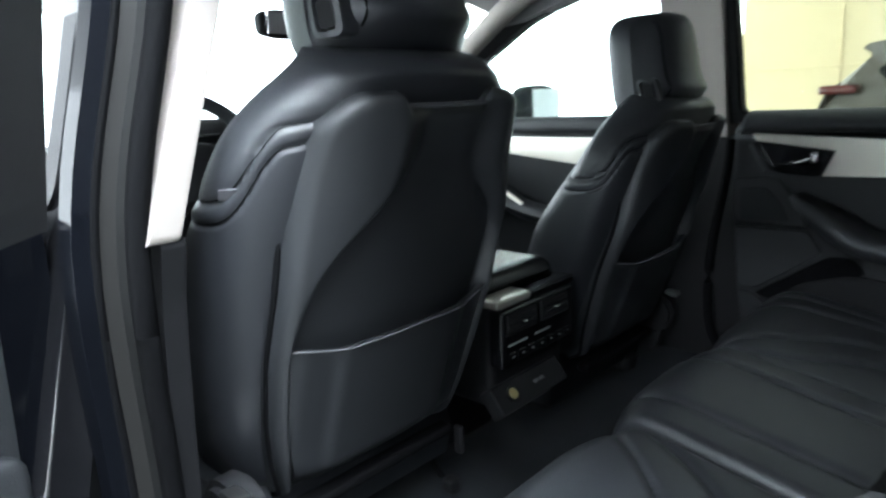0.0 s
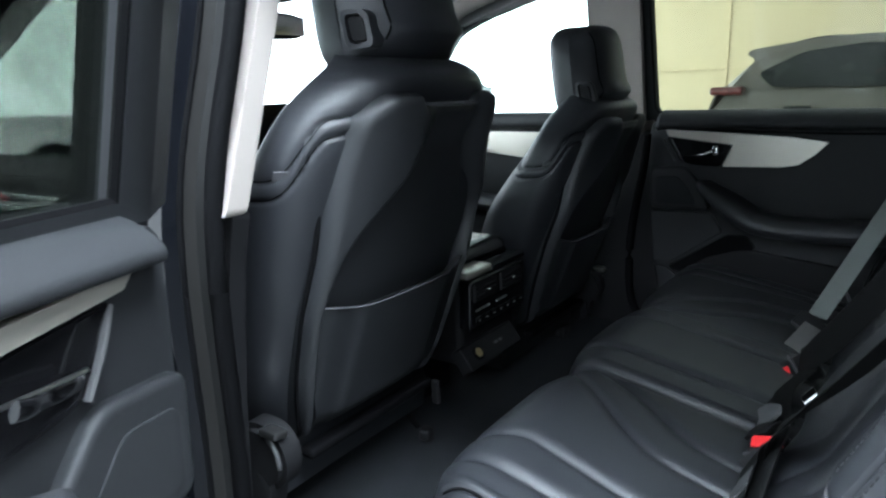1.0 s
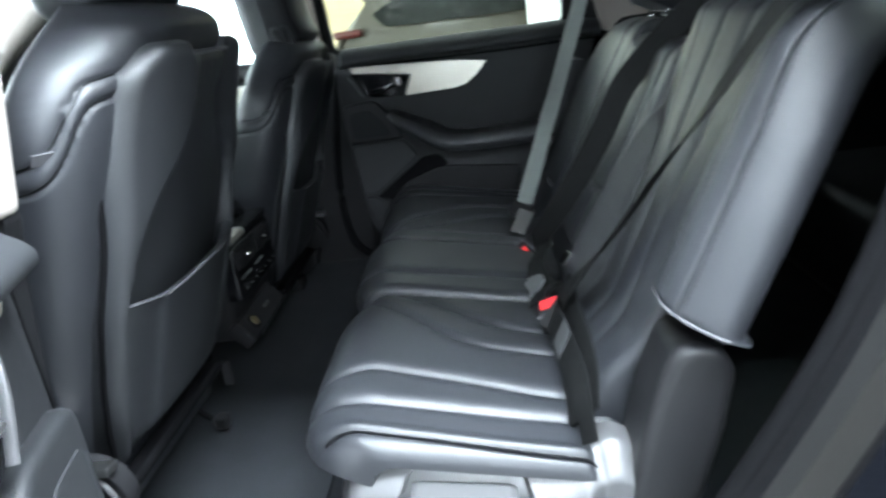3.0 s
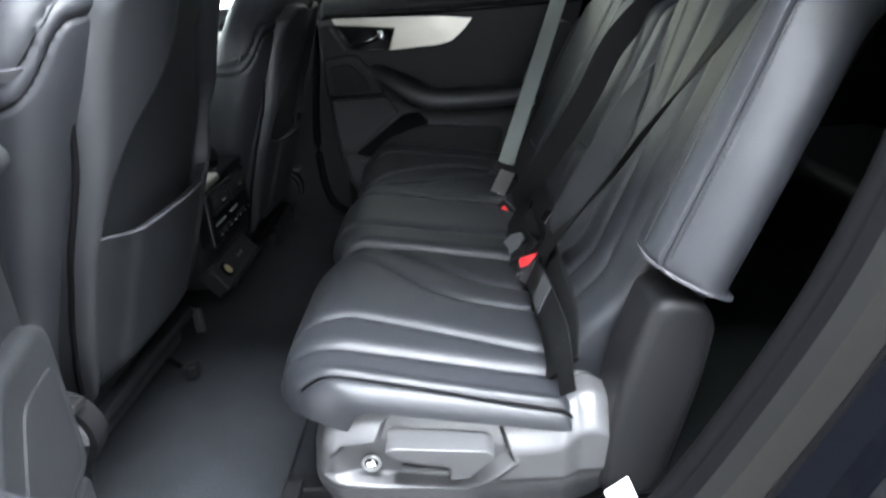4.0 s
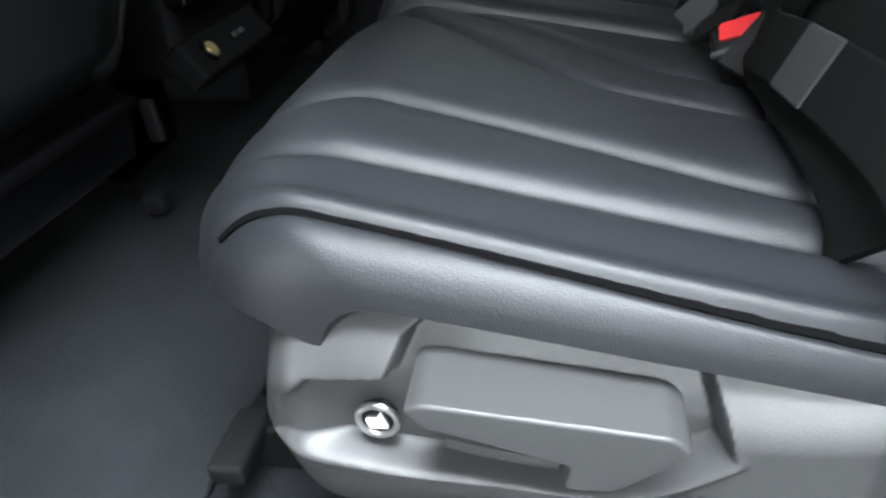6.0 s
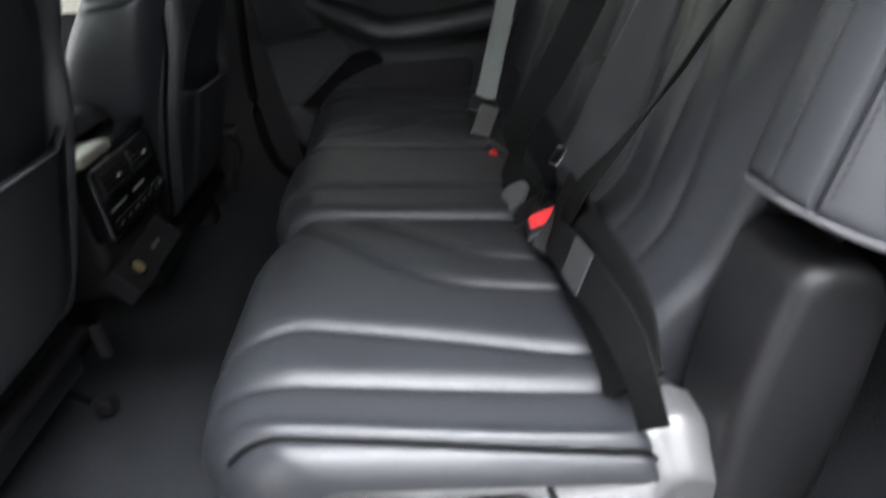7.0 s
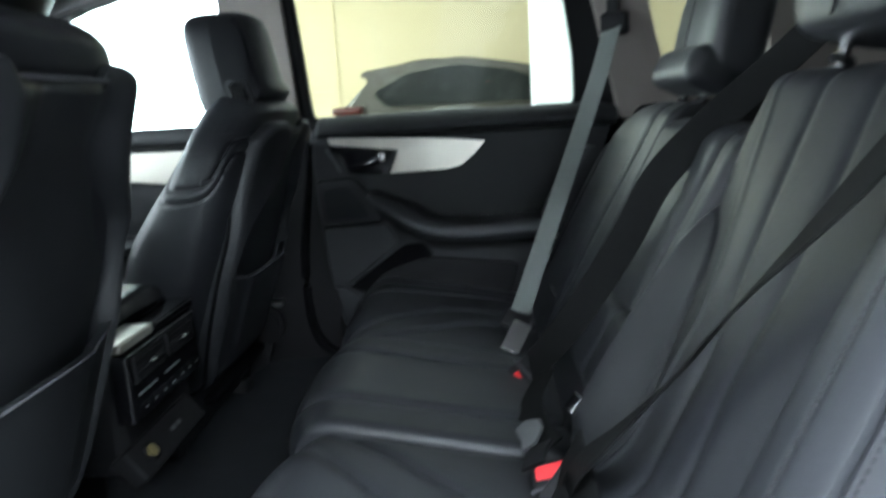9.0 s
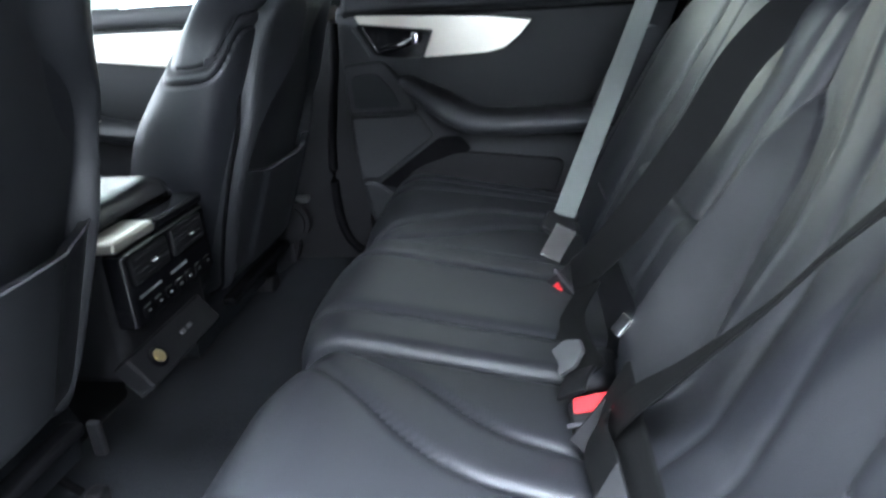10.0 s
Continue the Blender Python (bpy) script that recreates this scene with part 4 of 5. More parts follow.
    for sgn in (outer,):
        part("recliner_cover", disc((sgn * 0.238, 0.318, 0.795), (1, 0, 0.05), 0.058, 0.05, 36, 0.010), MATT, seat, "round hinge cover")
        # short arc of paler plastic stands for the light caught on the bevel
        arc = [Vector((sgn * 0.262, 0.318 - 0.050 * math.cos(a), 0.795 + 0.050 * math.sin(a))) for a in [radians(-4 + 58 * i / 12) for i in range(13)]]
        part("rim_highlight", sweep(arc, ring(0.0038, 8)), PLASTIC, seat, "pale arc for the highlight on the hinge cover")
        part("cover_bracket", rbox(sgn * 0.272 - 0.014, sgn * 0.272 + 0.014, 0.262, 0.30, 0.762, 0.775, 0.004, 2, Matrix.Rotation(radians(-8 * sgn), 4, "Y") @ Matrix.Translation((sgn * 0.10, 0, 0.035))), STEEL, seat, "bare steel bracket")
        part("side_cover", prism(rounded_outline([(0.31, 0.68), (0.29, 0.76), (0.36, 0.80), (0.80, 0.77), (0.86, 0.64), (0.40, 0.63)], 0.03, 4), 0.225, 0.262, lambda u, v, d, k=sgn: (k * d, u, v), 0.01), MATT, seat)
        part("rail", rbox(sgn * 0.17 - 0.02, sgn * 0.17 + 0.02, 0.37, 0.95, 0.552 - dz, 0.59 - dz, 0.006), MATT, seat)
        part("rail_end", rbox(sgn * 0.17 - 0.024, sgn * 0.17 + 0.024, 0.35, 0.38, 0.551 - dz, 0.595 - dz, 0.01), MATT, seat, "black rail end cap")
    part("lower_valance", rbox(-0.165, 0.185, 0.302, 0.335, 0.742, 0.762, 0.008), RUBBER, seat)
    part("cable_clip", rbox(0.200, 0.212, 0.30, 0.320, 0.69, 0.745, 0.005), MATT, seat, "hanging plastic clip")
    return seat


front_seat(-0.468, 0.0, 0.0, 0.090, -1, "black leather driver seat with a sculpted back shell")
front_seat(0.400, 0.030, -0.075, 0.062, 1, "black leather passenger seat set lower on its rails")

# ---------------------------------------------------------------- rear bench
SLOPE = math.atan2(0.075, 0.40)


def corner(u, r):
    return 0 if u >= r else r - math.sqrt(max(0, r * r - (r - u) ** 2))


def bench_cushion(x0, x1, lift, seams, name, label, bulge=0.012, front=None, radii=(0.022, 0.022, 0.055, 0.03), depth=0.088, welts=(), belly=0.008, tuck=0.012, rear=None):
    runs = []
    seat = thing(name, label, "car seat", "rear bench seats")
    w, l = x1 - x0, 0.47
    m = Matrix.Translation((x0, 0.045, 0.846 + lift)) @ Matrix.Rotation(radians(180), 4, "Z") @ Matrix.Diagonal((-1, 1, 1, 1)) @ Matrix.Rotation(-SLOPE, 4, "X")

    def top(u, v):
        return bulge * math.sin(math.pi * u / w) * smoothstep(0, 0.1, v) - 0.010 * smoothstep(0.1, 0.0, v)
    part("cushion", padded(w, l, depth, m, radii, seams, top, belly=belly, front=front, nu=240, nv=70, groove=0.0078, lines=runs, crisp=welts, tuck=tuck, rear=rear), LEATHER, seat)
    for k in welts:
        part("welt", sweep(runs[k][2:], ring(0.0026, 6)), RUBBER, seat, "dark welt seam")
    part("front_valance", rbox(x0 + 0.03, x1 - 0.012, -0.07, -0.04, 0.60, 0.80, 0.02), MATT, seat)
    return seat


L0, M0, R0, R1 = -0.700, -0.200, 0.180, 0.700


def fan(u0, u1, bow=0.0):
    return lambda v: u0 + (u1 - u0) * smoothstep(0.0, 0.42, v) + bow * math.sin(math.pi * min(1, v / 0.42))


WL = M0 - L0
left = bench_cushion(L0, M0, 0.0, [fan(0.036, 0.014), fan(0.106, 0.088),
                      between([(0.02, 0.180), (0.085, 0.194), (0.15, 0.184), (0.245, 0.168), (0.345, 0.148), (0.42, 0.140)]),
                      between([(0.02, 0.475), (0.06, 0.445), (0.13, 0.385), (0.18, 0.335), (0.22, 0.303), (0.27, 0.281), (0.36, 0.270), (0.42, 0.268)]),
                      between([(0.04, 0.52), (0.09, 0.492), (0.14, 0.470), (0.185, 0.445), (0.25, 0.392), (0.30, 0.362), (0.37, 0.350), (0.42, 0.345)])], "bench_seat",
                     "black leather outer rear seat with curved sewn channels",
                     front=lambda u: 0.012 * smoothstep(0.2, 0.0, u) + 1.0 * corner(u, 0.105) + 0.045 * max(0, (u - 0.36) / 0.14) ** 2, radii=(0.028, 0.022, 0.055, 0.03), belly=0.003, tuck=0.068, depth=0.068, welts=(0,), rear=lambda u: 0.060 * (1 - smoothstep(0.0, 0.13, u)))
mid = bench_cushion(M0 + 0.002, R0 - 0.002, 0.010, [fan(0.085, 0.09), fan(0.29, 0.285)], "bench_seat", "black leather middle rear seat with sewn channels", 0.008, front=lambda u: 0.03 * (abs(u - 0.188) / 0.188) ** 3)
right = bench_cushion(R0, R1, 0.0, [fan(WL - 0.016, WL - 0.006), fan(WL - 0.086, WL - 0.068), fan(WL - 0.176, WL - 0.125),
                       between([(0.02, WL - 0.455), (0.06, WL - 0.425), (0.13, WL - 0.365), (0.22, WL - 0.283), (0.27, WL - 0.261), (0.42, WL - 0.248)]),
                       between([(0.04, WL - 0.49), (0.09, WL - 0.472), (0.185, WL - 0.425), (0.25, WL - 0.372), (0.30, WL - 0.342), (0.42, WL - 0.325)])],
                      "bench_seat", "black leather outer rear seat beside the closed door",
                      front=lambda u: 0.8 * corner(R1 - R0 - u, 0.085) + 0.045 * max(0, (0.16 - u) / 0.16) ** 2, radii=(0.022, 0.048, 0.055, 0.03))

LEAN = radians(26.5)
BACK = Matrix(((1, 0, 0, 0), (0, -math.sin(LEAN), math.cos(LEAN), -0.335), (0, math.cos(LEAN), math.sin(LEAN), 0.76), (0, 0, 0, 1)))


def seat_back(x0, x1, h0, h1, seat, seams, depth=0.11, lift=0.0, radii=(0.018, 0.018, 0.02, 0.06), bulge=0.014, name="backrest", mat=LEATHER, outline=None, top=None, nu=110, groove=0.006, nv=60, tight=0.35, tuck=0.012):
    w = x1 - x0
    m = BACK @ Matrix.Translation((x0, h0, lift))
    tp = top or (lambda u, v: bulge * math.sin(math.pi * u / w) * math.sin(math.pi * min(1, (v + 0.1) / (h1 - h0 + 0.1))))
    return part(name, padded(w, h1 - h0, depth, m, radii, seams, tp, outline=outline, nv=nv, nu=nu, tuck=tuck, tight=tight, groove=groove), mat, seat)


# near seat: centre panel, side bolster, hinge cover, head restraint
BX = -0.600
leaf_edge = between([(0.0, -0.41), (0.20, -0.385), (0.30, -0.352), (0.37, -0.338), (0.42, -0.305), (0.46, -0.245), (0.50, -0.19), (0.54, -0.12)])
fold_edge = between([(0.0, -0.41), (0.20, -0.432), (0.33, -0.430), (0.40, -0.405), (0.50, -0.345), (0.60, -0.292)])


def back_relief(u, v):
    x = u + BX - 0.055
    h = 0.032 * smoothstep(0.17, 0.06, v) * smoothstep(-0.22, -0.34, u + BX) + 0.014 * math.sin(math.pi * u / 0.402) * math.sin(math.pi * min(1, (v + 0.1) / 0.7))
    f = smoothstep(0.02, 0.12, v)
    xf, xl = fold_edge(v), leaf_edge(v)
    if x > xf:
        span = max(0.03, xl - xf)
        if x < xl:
            h -= f * 0.015 * smoothstep(0.0, 1.0, (x - xf) / span)
        else:
            h -= f * (0.015 - 0.050 * smoothstep(-0.02, 0.15, x - xl))
    h -= f * 0.0025 * math.exp(-((x - xl) / 0.005) ** 2) * smoothstep(0.52, 0.46, v)
    h += f * 0.002 * math.exp(-((x - xf) / 0.006) ** 2)
    return h


seat_back(BX, M0 + 0.002, 0.0, 0.640, left, [between([(0.1, 0.086), (0.21, 0.096), (0.30, 0.112), (0.41, 0.116), (0.5, 0.132), (0.6, 0.160)]), between([(0.1, 0.152), (0.3, 0.165), (0.6, 0.262)])], lift=-0.036, radii=(0.018, 0.018, 0.02, 0.042), top=back_relief, nu=190, nv=190, groove=0.0035)
bolster_section = spline([(0.0, 0, -0.11), (0.0, 0, -0.06), (0.0, 0, -0.016), (0.12, 0, -0.002), (0.37, 0, 0.004), (0.56, 0, 0.004), (0.74, 0, -0.005), (0.86, 0, -0.020), (0.945, 0, -0.042), (0.97, 0, -0.064), (0.90, 0, -0.084), (0.72, 0, -0.098)], 10)
bolster_width = between([(0.24, 0.124), (0.32, 0.126), (0.40, 0.121), (0.46, 0.112), (0.52, 0.099), (0.58, 0.084), (0.64, 0.068)])
bolster_inner = between([(0.24, -0.612), (0.32, -0.602), (0.42, -0.596), (0.54, -0.597), (0.64, -0.603)])


def bolster_point(i, h):
    """Point i of the bolster's section at height h on the seat back; a sewn groove runs along its rounded edge."""
    p = bolster_section[i]
    w = bolster_width(h)
    d = bolster_section[min(i + 1, len(bolster_section) - 1)] - bolster_section[max(i - 1, 0)]
    nrm = Vector((-d.z, 0, d.x * w)).normalized()
    if nrm.x > 0 and i > 15:
        nrm = -nrm if nrm.z < 0 else nrm
    nrm = Vector((-abs(nrm.x), 0, nrm.z)) if i > 30 else nrm
    g = 0.0056 * math.exp(-((i - 61) / 1.2) ** 2) + 0.0014 * math.exp(-((i - 43) / 1.6) ** 2)
    sink = edge_drop(0.640 - h, 0.10) * 0.8 + edge_drop(h - 0.242, 0.012)
    return BACK @ (Vector((bolster_inner(h) - p.x * w, h, p.z - sink)) - Vector((nrm.x, 0, nrm.z)) * g), BACK.to_3x3() @ nrm


bm = bmesh.new()
heights = [0.242 + 0.398 * q for q in spaced(70, 0.7)]
rows = [[bm.verts.new(bolster_point(i, h)[0]) for i in range(len(bolster_section))] for h in heights]
for j in range(len(rows) - 1):
    for i in range(len(rows[0])):
        k = (i + 1) % len(rows[0])
        bm.faces.new((rows[j][i], rows[j][k], rows[j + 1][k], rows[j + 1][i]))
bm.faces.new(rows[0])
bm.faces.new(rows[-1])
bolster = part("side_bolster", bm, LEATHER, left, "rounded leather side bolster with double stitching")
seat_back(M0 + 0.002, R0 - 0.002, 0.0, 0.575, mid, [fan(0.06, 0.06)], lift=-0.040, bulge=0.006)
right_edge = between([(0.0, 0.448), (0.36, 0.448), (0.42, 0.440), (0.47, 0.415), (0.52, 0.350), (0.56, 0.27), (0.61, 0.17)])
seat_back(R0, 0.628, 0.0, 0.61, right, [fan(0.375, 0.375), fan(0.10, 0.09)], lift=-0.045, outline=lambda v: (0.0, right_edge(v)))
seat_back(0.628, 0.742, 0.235, 0.46, right, [lambda v: 0.058], depth=0.15, lift=0.012, radii=(0.012, 0.05, 0.025, 0.05), bulge=0.004, name="side_bolster")


def on_back(x, h, n=0.0):
    return BACK @ Vector((x, h, n))


part("bolster_piping", tube([bolster_point(i, 0.245)[0] + Vector((0, 0.001, -0.002)) for i in range(24, 92, 6)], 0.0026, 8, 4), PIPING, left, "grey piped lower edge of the bolster")


def stitch_row(i, h0, h1, pitch=0.0072):
    """Raised stitches along one line of the bolster's section."""
    for k in range(int((h1 - h0) / pitch)):
        h = h0 + k * pitch
        p, nrm = bolster_point(i, h)
        along = (bolster_point(i, h + 0.004)[0] - p).normalized()
        side = along.cross(nrm).normalized()
        m = Matrix((side, along, side.cross(along))).transposed().to_4x4()
        m.translation = p
        part("stitch", rbox(-0.0012, 0.0012, -0.0024, 0.0024, -0.0009, 0.0009, 0.0004, 1, m), THREAD, bolster)


stitch_row(42, 0.262, 0.615)
stitch_row(65, 0.262, 0.615)


def hinge_cover(sgn, seat):
    o = rounded_outline([(-0.385, 0.64), (-0.392, 0.70), (-0.410, 0.80), (-0.430, 0.87), (-0.450, 0.922), (-0.470, 0.932), (-0.508, 0.926), (-0.527, 0.89), (-0.514, 0.81), (-0.485, 0.70), (-0.465, 0.63)], 0.022, 4)
    part("hinge_cover", prism(o, 0.615, 0.706, lambda u, v, d: (sgn * d, u, v), 0.022, 4), HINGE_PLASTIC, seat, "dark grey plastic hinge cover")


hinge_cover(-1, left)
hinge_cover(1, right)


def rear_head_restraint(x, h, a, b, c, seat, posts=0.055, n=-0.03, square=5.0, metal=CHROME):
    m = Matrix.Translation(on_back(x, h, n)) @ Matrix.Rotation(radians(12), 4, "X")
    hr = part("head_restraint", blob(0, 0, 0, a, c, b, square, 26, m), LEATHER, seat, "black leather head restraint")
    for s in (-1, 1):
        part("post", tube([on_back(x + s * posts, 0.625, n - 0.012), on_back(x + s * posts, h - b + 0.03, n)], 0.0068, 10, 2), metal, seat, "bright steel post")
        part("collar", disc(on_back(x + s * posts, 0.632, n - 0.012), on_back(0, 1) - on_back(0, 0), 0.014, 0.010, 16, 0.003), MATT, seat)
    part("seam", tube([m @ Vector((0.02, c * 0.98, -b * 0.85)), m @ Vector((0.022, c * 1.0, 0)), m @ Vector((0.02, c * 0.98, b * 0.85))], 0.0022, 6), THREAD, hr)
    return hr


rear_head_restraint(-0.402, 0.762, 0.150, 0.110, 0.066, left, 0.063)
hr = rear_head_restraint(0.40, 0.770, 0.145, 0.105, 0.060, right, 0.063, -0.125)
part("front_lip", rbox(0.26, 0.54, 0.640, 0.725, -0.16, -0.056, 0.030, 5, BACK), LEATHER, hr, "padded lower lip")

# plastic side cover of the bench with its lever and knob
cover_top = between([(-0.41, 0.762), (-0.398, 0.778), (-0.38, 0.784), (-0.364, 0.781), (-0.350, 0.773), (-0.325, 0.765), (-0.28, 0.763), (-0.23, 0.769), (-0.14, 0.785), (-0.075, 0.790), (-0.042, 0.788), (-0.024, 0.780), (-0.013, 0.765), (-0.005, 0.738), (0.002, 0.70)])
cover_foot = between([(-0.41, 0.70), (-0.402, 0.645), (-0.39, 0.615), (-0.37, 0.598), (-0.33, 0.590), (-0.28, 0.588), (-0.12, 0.595), (-0.055, 0.605), (-0.022, 0.620), (-0.007, 0.645), (0.002, 0.672)])
SCOOP = [(-0.020, 0.698), (-0.030, 0.730), (-0.050, 0.748), (-0.094, 0.750), (-0.104, 0.769), (-0.116, 0.777), (-0.258, 0.757), (-0.266, 0.735), (-0.272, 0.712), (-0.250, 0.695), (-0.224, 0.679), (-0.204, 0.673), (-0.172, 0.676), (-0.10, 0.685)]


def inside_depth(poly, y, z):
    """Distance to the outline, positive inside it."""
    best, odd = 1.0, False
    for (ay, az), (by, bz_) in zip(poly, poly[1:] + poly[:1]):
        ey, ez = by - ay, bz_ - az
        k = min(1, max(0, ((y - ay) * ey + (z - az) * ez) / (ey * ey + ez * ez)))
        best = min(best, math.hypot(y - ay - k * ey, z - az - k * ez))
        if (az > z) != (bz_ > z) and y < ay + (z - az) * ey / ez:
            odd = not odd
    return best if odd else -best


def cover_out(y, z):
    """How far the moulded cover stands out at (y, z): rounded rim, slanting ledge, scooped grip, raised lip, tucked foot."""
    edge = min(cover_top(y) - z, z - cover_foot(y), (y + 0.412) * 0.9, (0.003 - y) * 1.2)
    d = 0.712 - edge_drop(max(0, edge), 0.018) - 0.026 * smoothstep(-0.045, 0.0, z - cover_top(y))
    d -= 0.030 * (1 - smoothstep(0.0, 0.060, 0.003 - y)) ** 2
    d -= 0.012 * smoothstep(-0.335, -0.365, y)
    q = inside_depth(SCOOP, y, z)
    deep = 0.017 * smoothstep(-0.022, -0.07, y) + 0.003
    d -= deep * smoothstep(-0.003, 0.006, q)
    d += 0.0035 * math.exp(-((q + 0.004) / 0.0035) ** 2) * smoothstep(0.722, 0.700, z)
    return d - 0.026 * smoothstep(0.680, 0.585, z) - 0.004 * smoothstep(0.684, 0.672, z)


bm = bmesh.new()
rows = []
for yq in spaced(300, 0.25):
    y = 0.0025 - 0.4125 * yq
    lo, hi = cover_foot(y), cover_top(y)
    col_ = [bm.verts.new((-cover_out(y, lo + (hi - lo) * q), y, lo + (hi - lo) * q)) for q in spaced(190, 0.2)]
    back_ = [bm.verts.new((-0.625, y, lo)), bm.verts.new((-0.625, y, hi))]
    rows.append([back_[0]] + col_ + [back_[1]])
for a, b in zip(rows, rows[1:]):
    for k in range(len(a) - 1):
        bm.faces.new((a[k], a[k + 1], b[k + 1], b[k]))
bm.faces.new(rows[0])
bm.faces.new(rows[-1][::-1])
sc = part("side_cover", bm, PLASTIC, left, "satin dark plastic side cover with a scooped grip")


def on_side_plane(u, v, d):
    return (-d, u, v)


mouth = rounded_outline([(-0.116, 0.743), (-0.196, 0.724), (-0.187, 0.697), (-0.130, 0.707)], 0.006, 3)
# black panel on the scoop floor draws the shaded hole under the lever
part("slot_shade", prism(mouth, 0.690, 0.6965, on_side_plane, 0.001), RUBBER, sc, "black panel for the shade in the finger slot under the lever")
lev = rounded_outline([(-0.107, 0.756), (-0.118, 0.761), (-0.240, 0.745), (-0.250, 0.735), (-0.214, 0.703), (-0.188, 0.702), (-0.192, 0.720), (-0.122, 0.740)], 0.005, 3)
part("fold_lever", prism(lev, 0.690, 0.730, lambda u, v, d: (-d, u, v - 0.10 * (d - 0.690) * smoothstep(0.732, 0.744, v + 0.15 * (u + 0.107))), 0.004, 3), PLASTIC, sc, "satin plastic fold lever")
part("finger_grip", tube([(-0.704, -0.124, 0.705), (-0.705, -0.15, 0.700), (-0.704, -0.186, 0.694)], 0.0055, 8), PLASTIC, sc)
ringline = [Vector((-0.7020, -0.084 + 0.0115 * math.cos(a), 0.713 + 0.0115 * math.sin(a))) for a in [2 * math.pi * i / 36 for i in range(36)]]
kb = part("knob_ring", sweep(ringline, ring(0.0021, 8), closed=True, up=(1, 0, 0)), STEEL, sc, "steel knob ring")
part("knob_face", disc((-0.6985, -0.084, 0.713), (1, 0, 0), 0.0115, 0.006, 28, 0.001), GLOSS, kb)
part("knob_mark", prism([(-0.090, 0.708), (-0.0865, 0.7195), (-0.0835, 0.7145), (-0.0775, 0.714), (-0.079, 0.7075)], 0.7012, 0.7035, on_side_plane), PALE, kb)
part("seat_frame", rbox(-0.60, 0.66, -0.40, -0.02, 0.585, 0.70, 0.02), MATT, mid, "black steel seat frame")
for rx in (-0.60, -0.15, 0.12, 0.58):
    part("floor_rail", rbox(rx - 0.02, rx + 0.02, -0.5, 0.07, 0.552, 0.60, 0.006), MATT, mid, "black seat rail")
part("rail_stop", rbox(-0.665, -0.60, 0.045, 0.075, 0.585, 0.605, 0.005), MATT, left, "dark rail stop")

# ---------------------------------------------------------------- seat belts


def buckle(name, p, rot, label, w=1.0):
    b = thing(name, label, "belt buckle", "rear belt buckles", at=p)
    m = rot
    part("buckle_body", rbox(-0.031, 0.031, -0.045, 0.026, -0.014, 0.012, 0.008, 3, m), MATT, b)
    red = prism(rounded_outline([(-0.022 * w, 0.008), (0.022 * w, 0.004), (0.021 * w, 0.024), (-0.019 * w, 0.026)], 0.004, 3), 0.004, 0.0145, lambda u, v, d: (u, v, d), 0.002)
    red.transform(m)
    part("release_button", red, RED, b, "red release button")
    part("stalk", rbox(-0.020, 0.020, -0.024, -0.004, -0.085, -0.010, 0.003, 2, m), MATT, b)
    part("buckle_rim", rbox(-0.034, 0.034, -0.003, 0.003, 0.010, 0.016, 0.002, 2, m @ Matrix.Translation((0, -0.004, 0))), PIPING, b, "grey plastic rim")
    return b


bz = Vector((-0.62, 0.30, 0.72)).normalized()
bx = Vector((0.2, -0.97, 0.0))
bx = (bx - bz * bx.dot(bz)).normalized()
buckle("seat_belt_buckle", (-0.316, -0.350, 0.803), Matrix((bx, bz.cross(bx), bz)).transposed().to_4x4(), "black belt buckle with a bright red release button", 1.1)
buckle("seat_belt_buckle", (0.055, -0.337, 0.792), pose(0, 0, 0, -38, -18, 30), "black belt buckle latched to the grey belt", 0.5)

belt = thing("seat_belt", "black webbing belt latched across the near rear seat", "seat belt", "rear seat belts")
part("shoulder_webbing", ribbon([(-0.682, -0.628, 1.468), (-0.676, -0.616, 1.40), on_back(-0.655, 0.640, 0.006), on_back(-0.622, 0.600, 0.008), on_back(-0.590, 0.55, 0.006), on_back(-0.562, 0.50, 0.004), on_back(-0.536, 0.450, 0.004), on_back(-0.512, 0.400, 0.006), on_back(-0.492, 0.345, 0.010), on_back(-0.478, 0.290, 0.014), on_back(-0.462, 0.240, 0.020), on_back(-0.440, 0.185, 0.026), on_back(-0.412, 0.130, 0.030), (-0.360, -0.352, 0.820)], 0.044,
                              [(0.1, 0.9, 0.2), (0.05, 0.9, 0.3), (0.0, 0.88, 0.46), (0.0, 0.88, 0.46), (0.05, 0.88, 0.46), (0.12, 0.87, 0.47), (0.28, 0.80, 0.52), (0.44, 0.72, 0.54), (0.50, 0.68, 0.53), (0.50, 0.68, 0.53), (0.44, 0.72, 0.52), (0.32, 0.80, 0.48), (0.12, 0.92, 0.36), (-0.12, 0.96, 0.24)]), WEB_BLACK, belt)
part("anchor", join(rbox(-0.018, 0.018, -0.035, 0.035, -0.035, 0.02, 0.01, 3, pose(-0.690, -0.640, 1.480, 0, 0, 20)), rbox(-0.012, 0.012, -0.016, 0.016, -0.01, 0.05, 0.006, 2, pose(-0.696, -0.638, 1.487, 0, 0, 20))), MATT, belt, "black belt guide")
OUT = (0, math.cos(LEAN), math.sin(LEAN))
part("lap_webbing", ribbon([(-0.345, -0.350, 0.826), on_back(-0.395, 0.066, 0.030), on_back(-0.454, 0.074, 0.030), on_back(-0.552, 0.081, 0.030), on_back(-0.628, 0.083, 0.029), on_back(-0.668, 0.074, 0.026), on_back(-0.700, 0.045, 0.010)], 0.047, OUT), WEB_BLACK, belt, "flat lap webbing tucked behind the cushion")
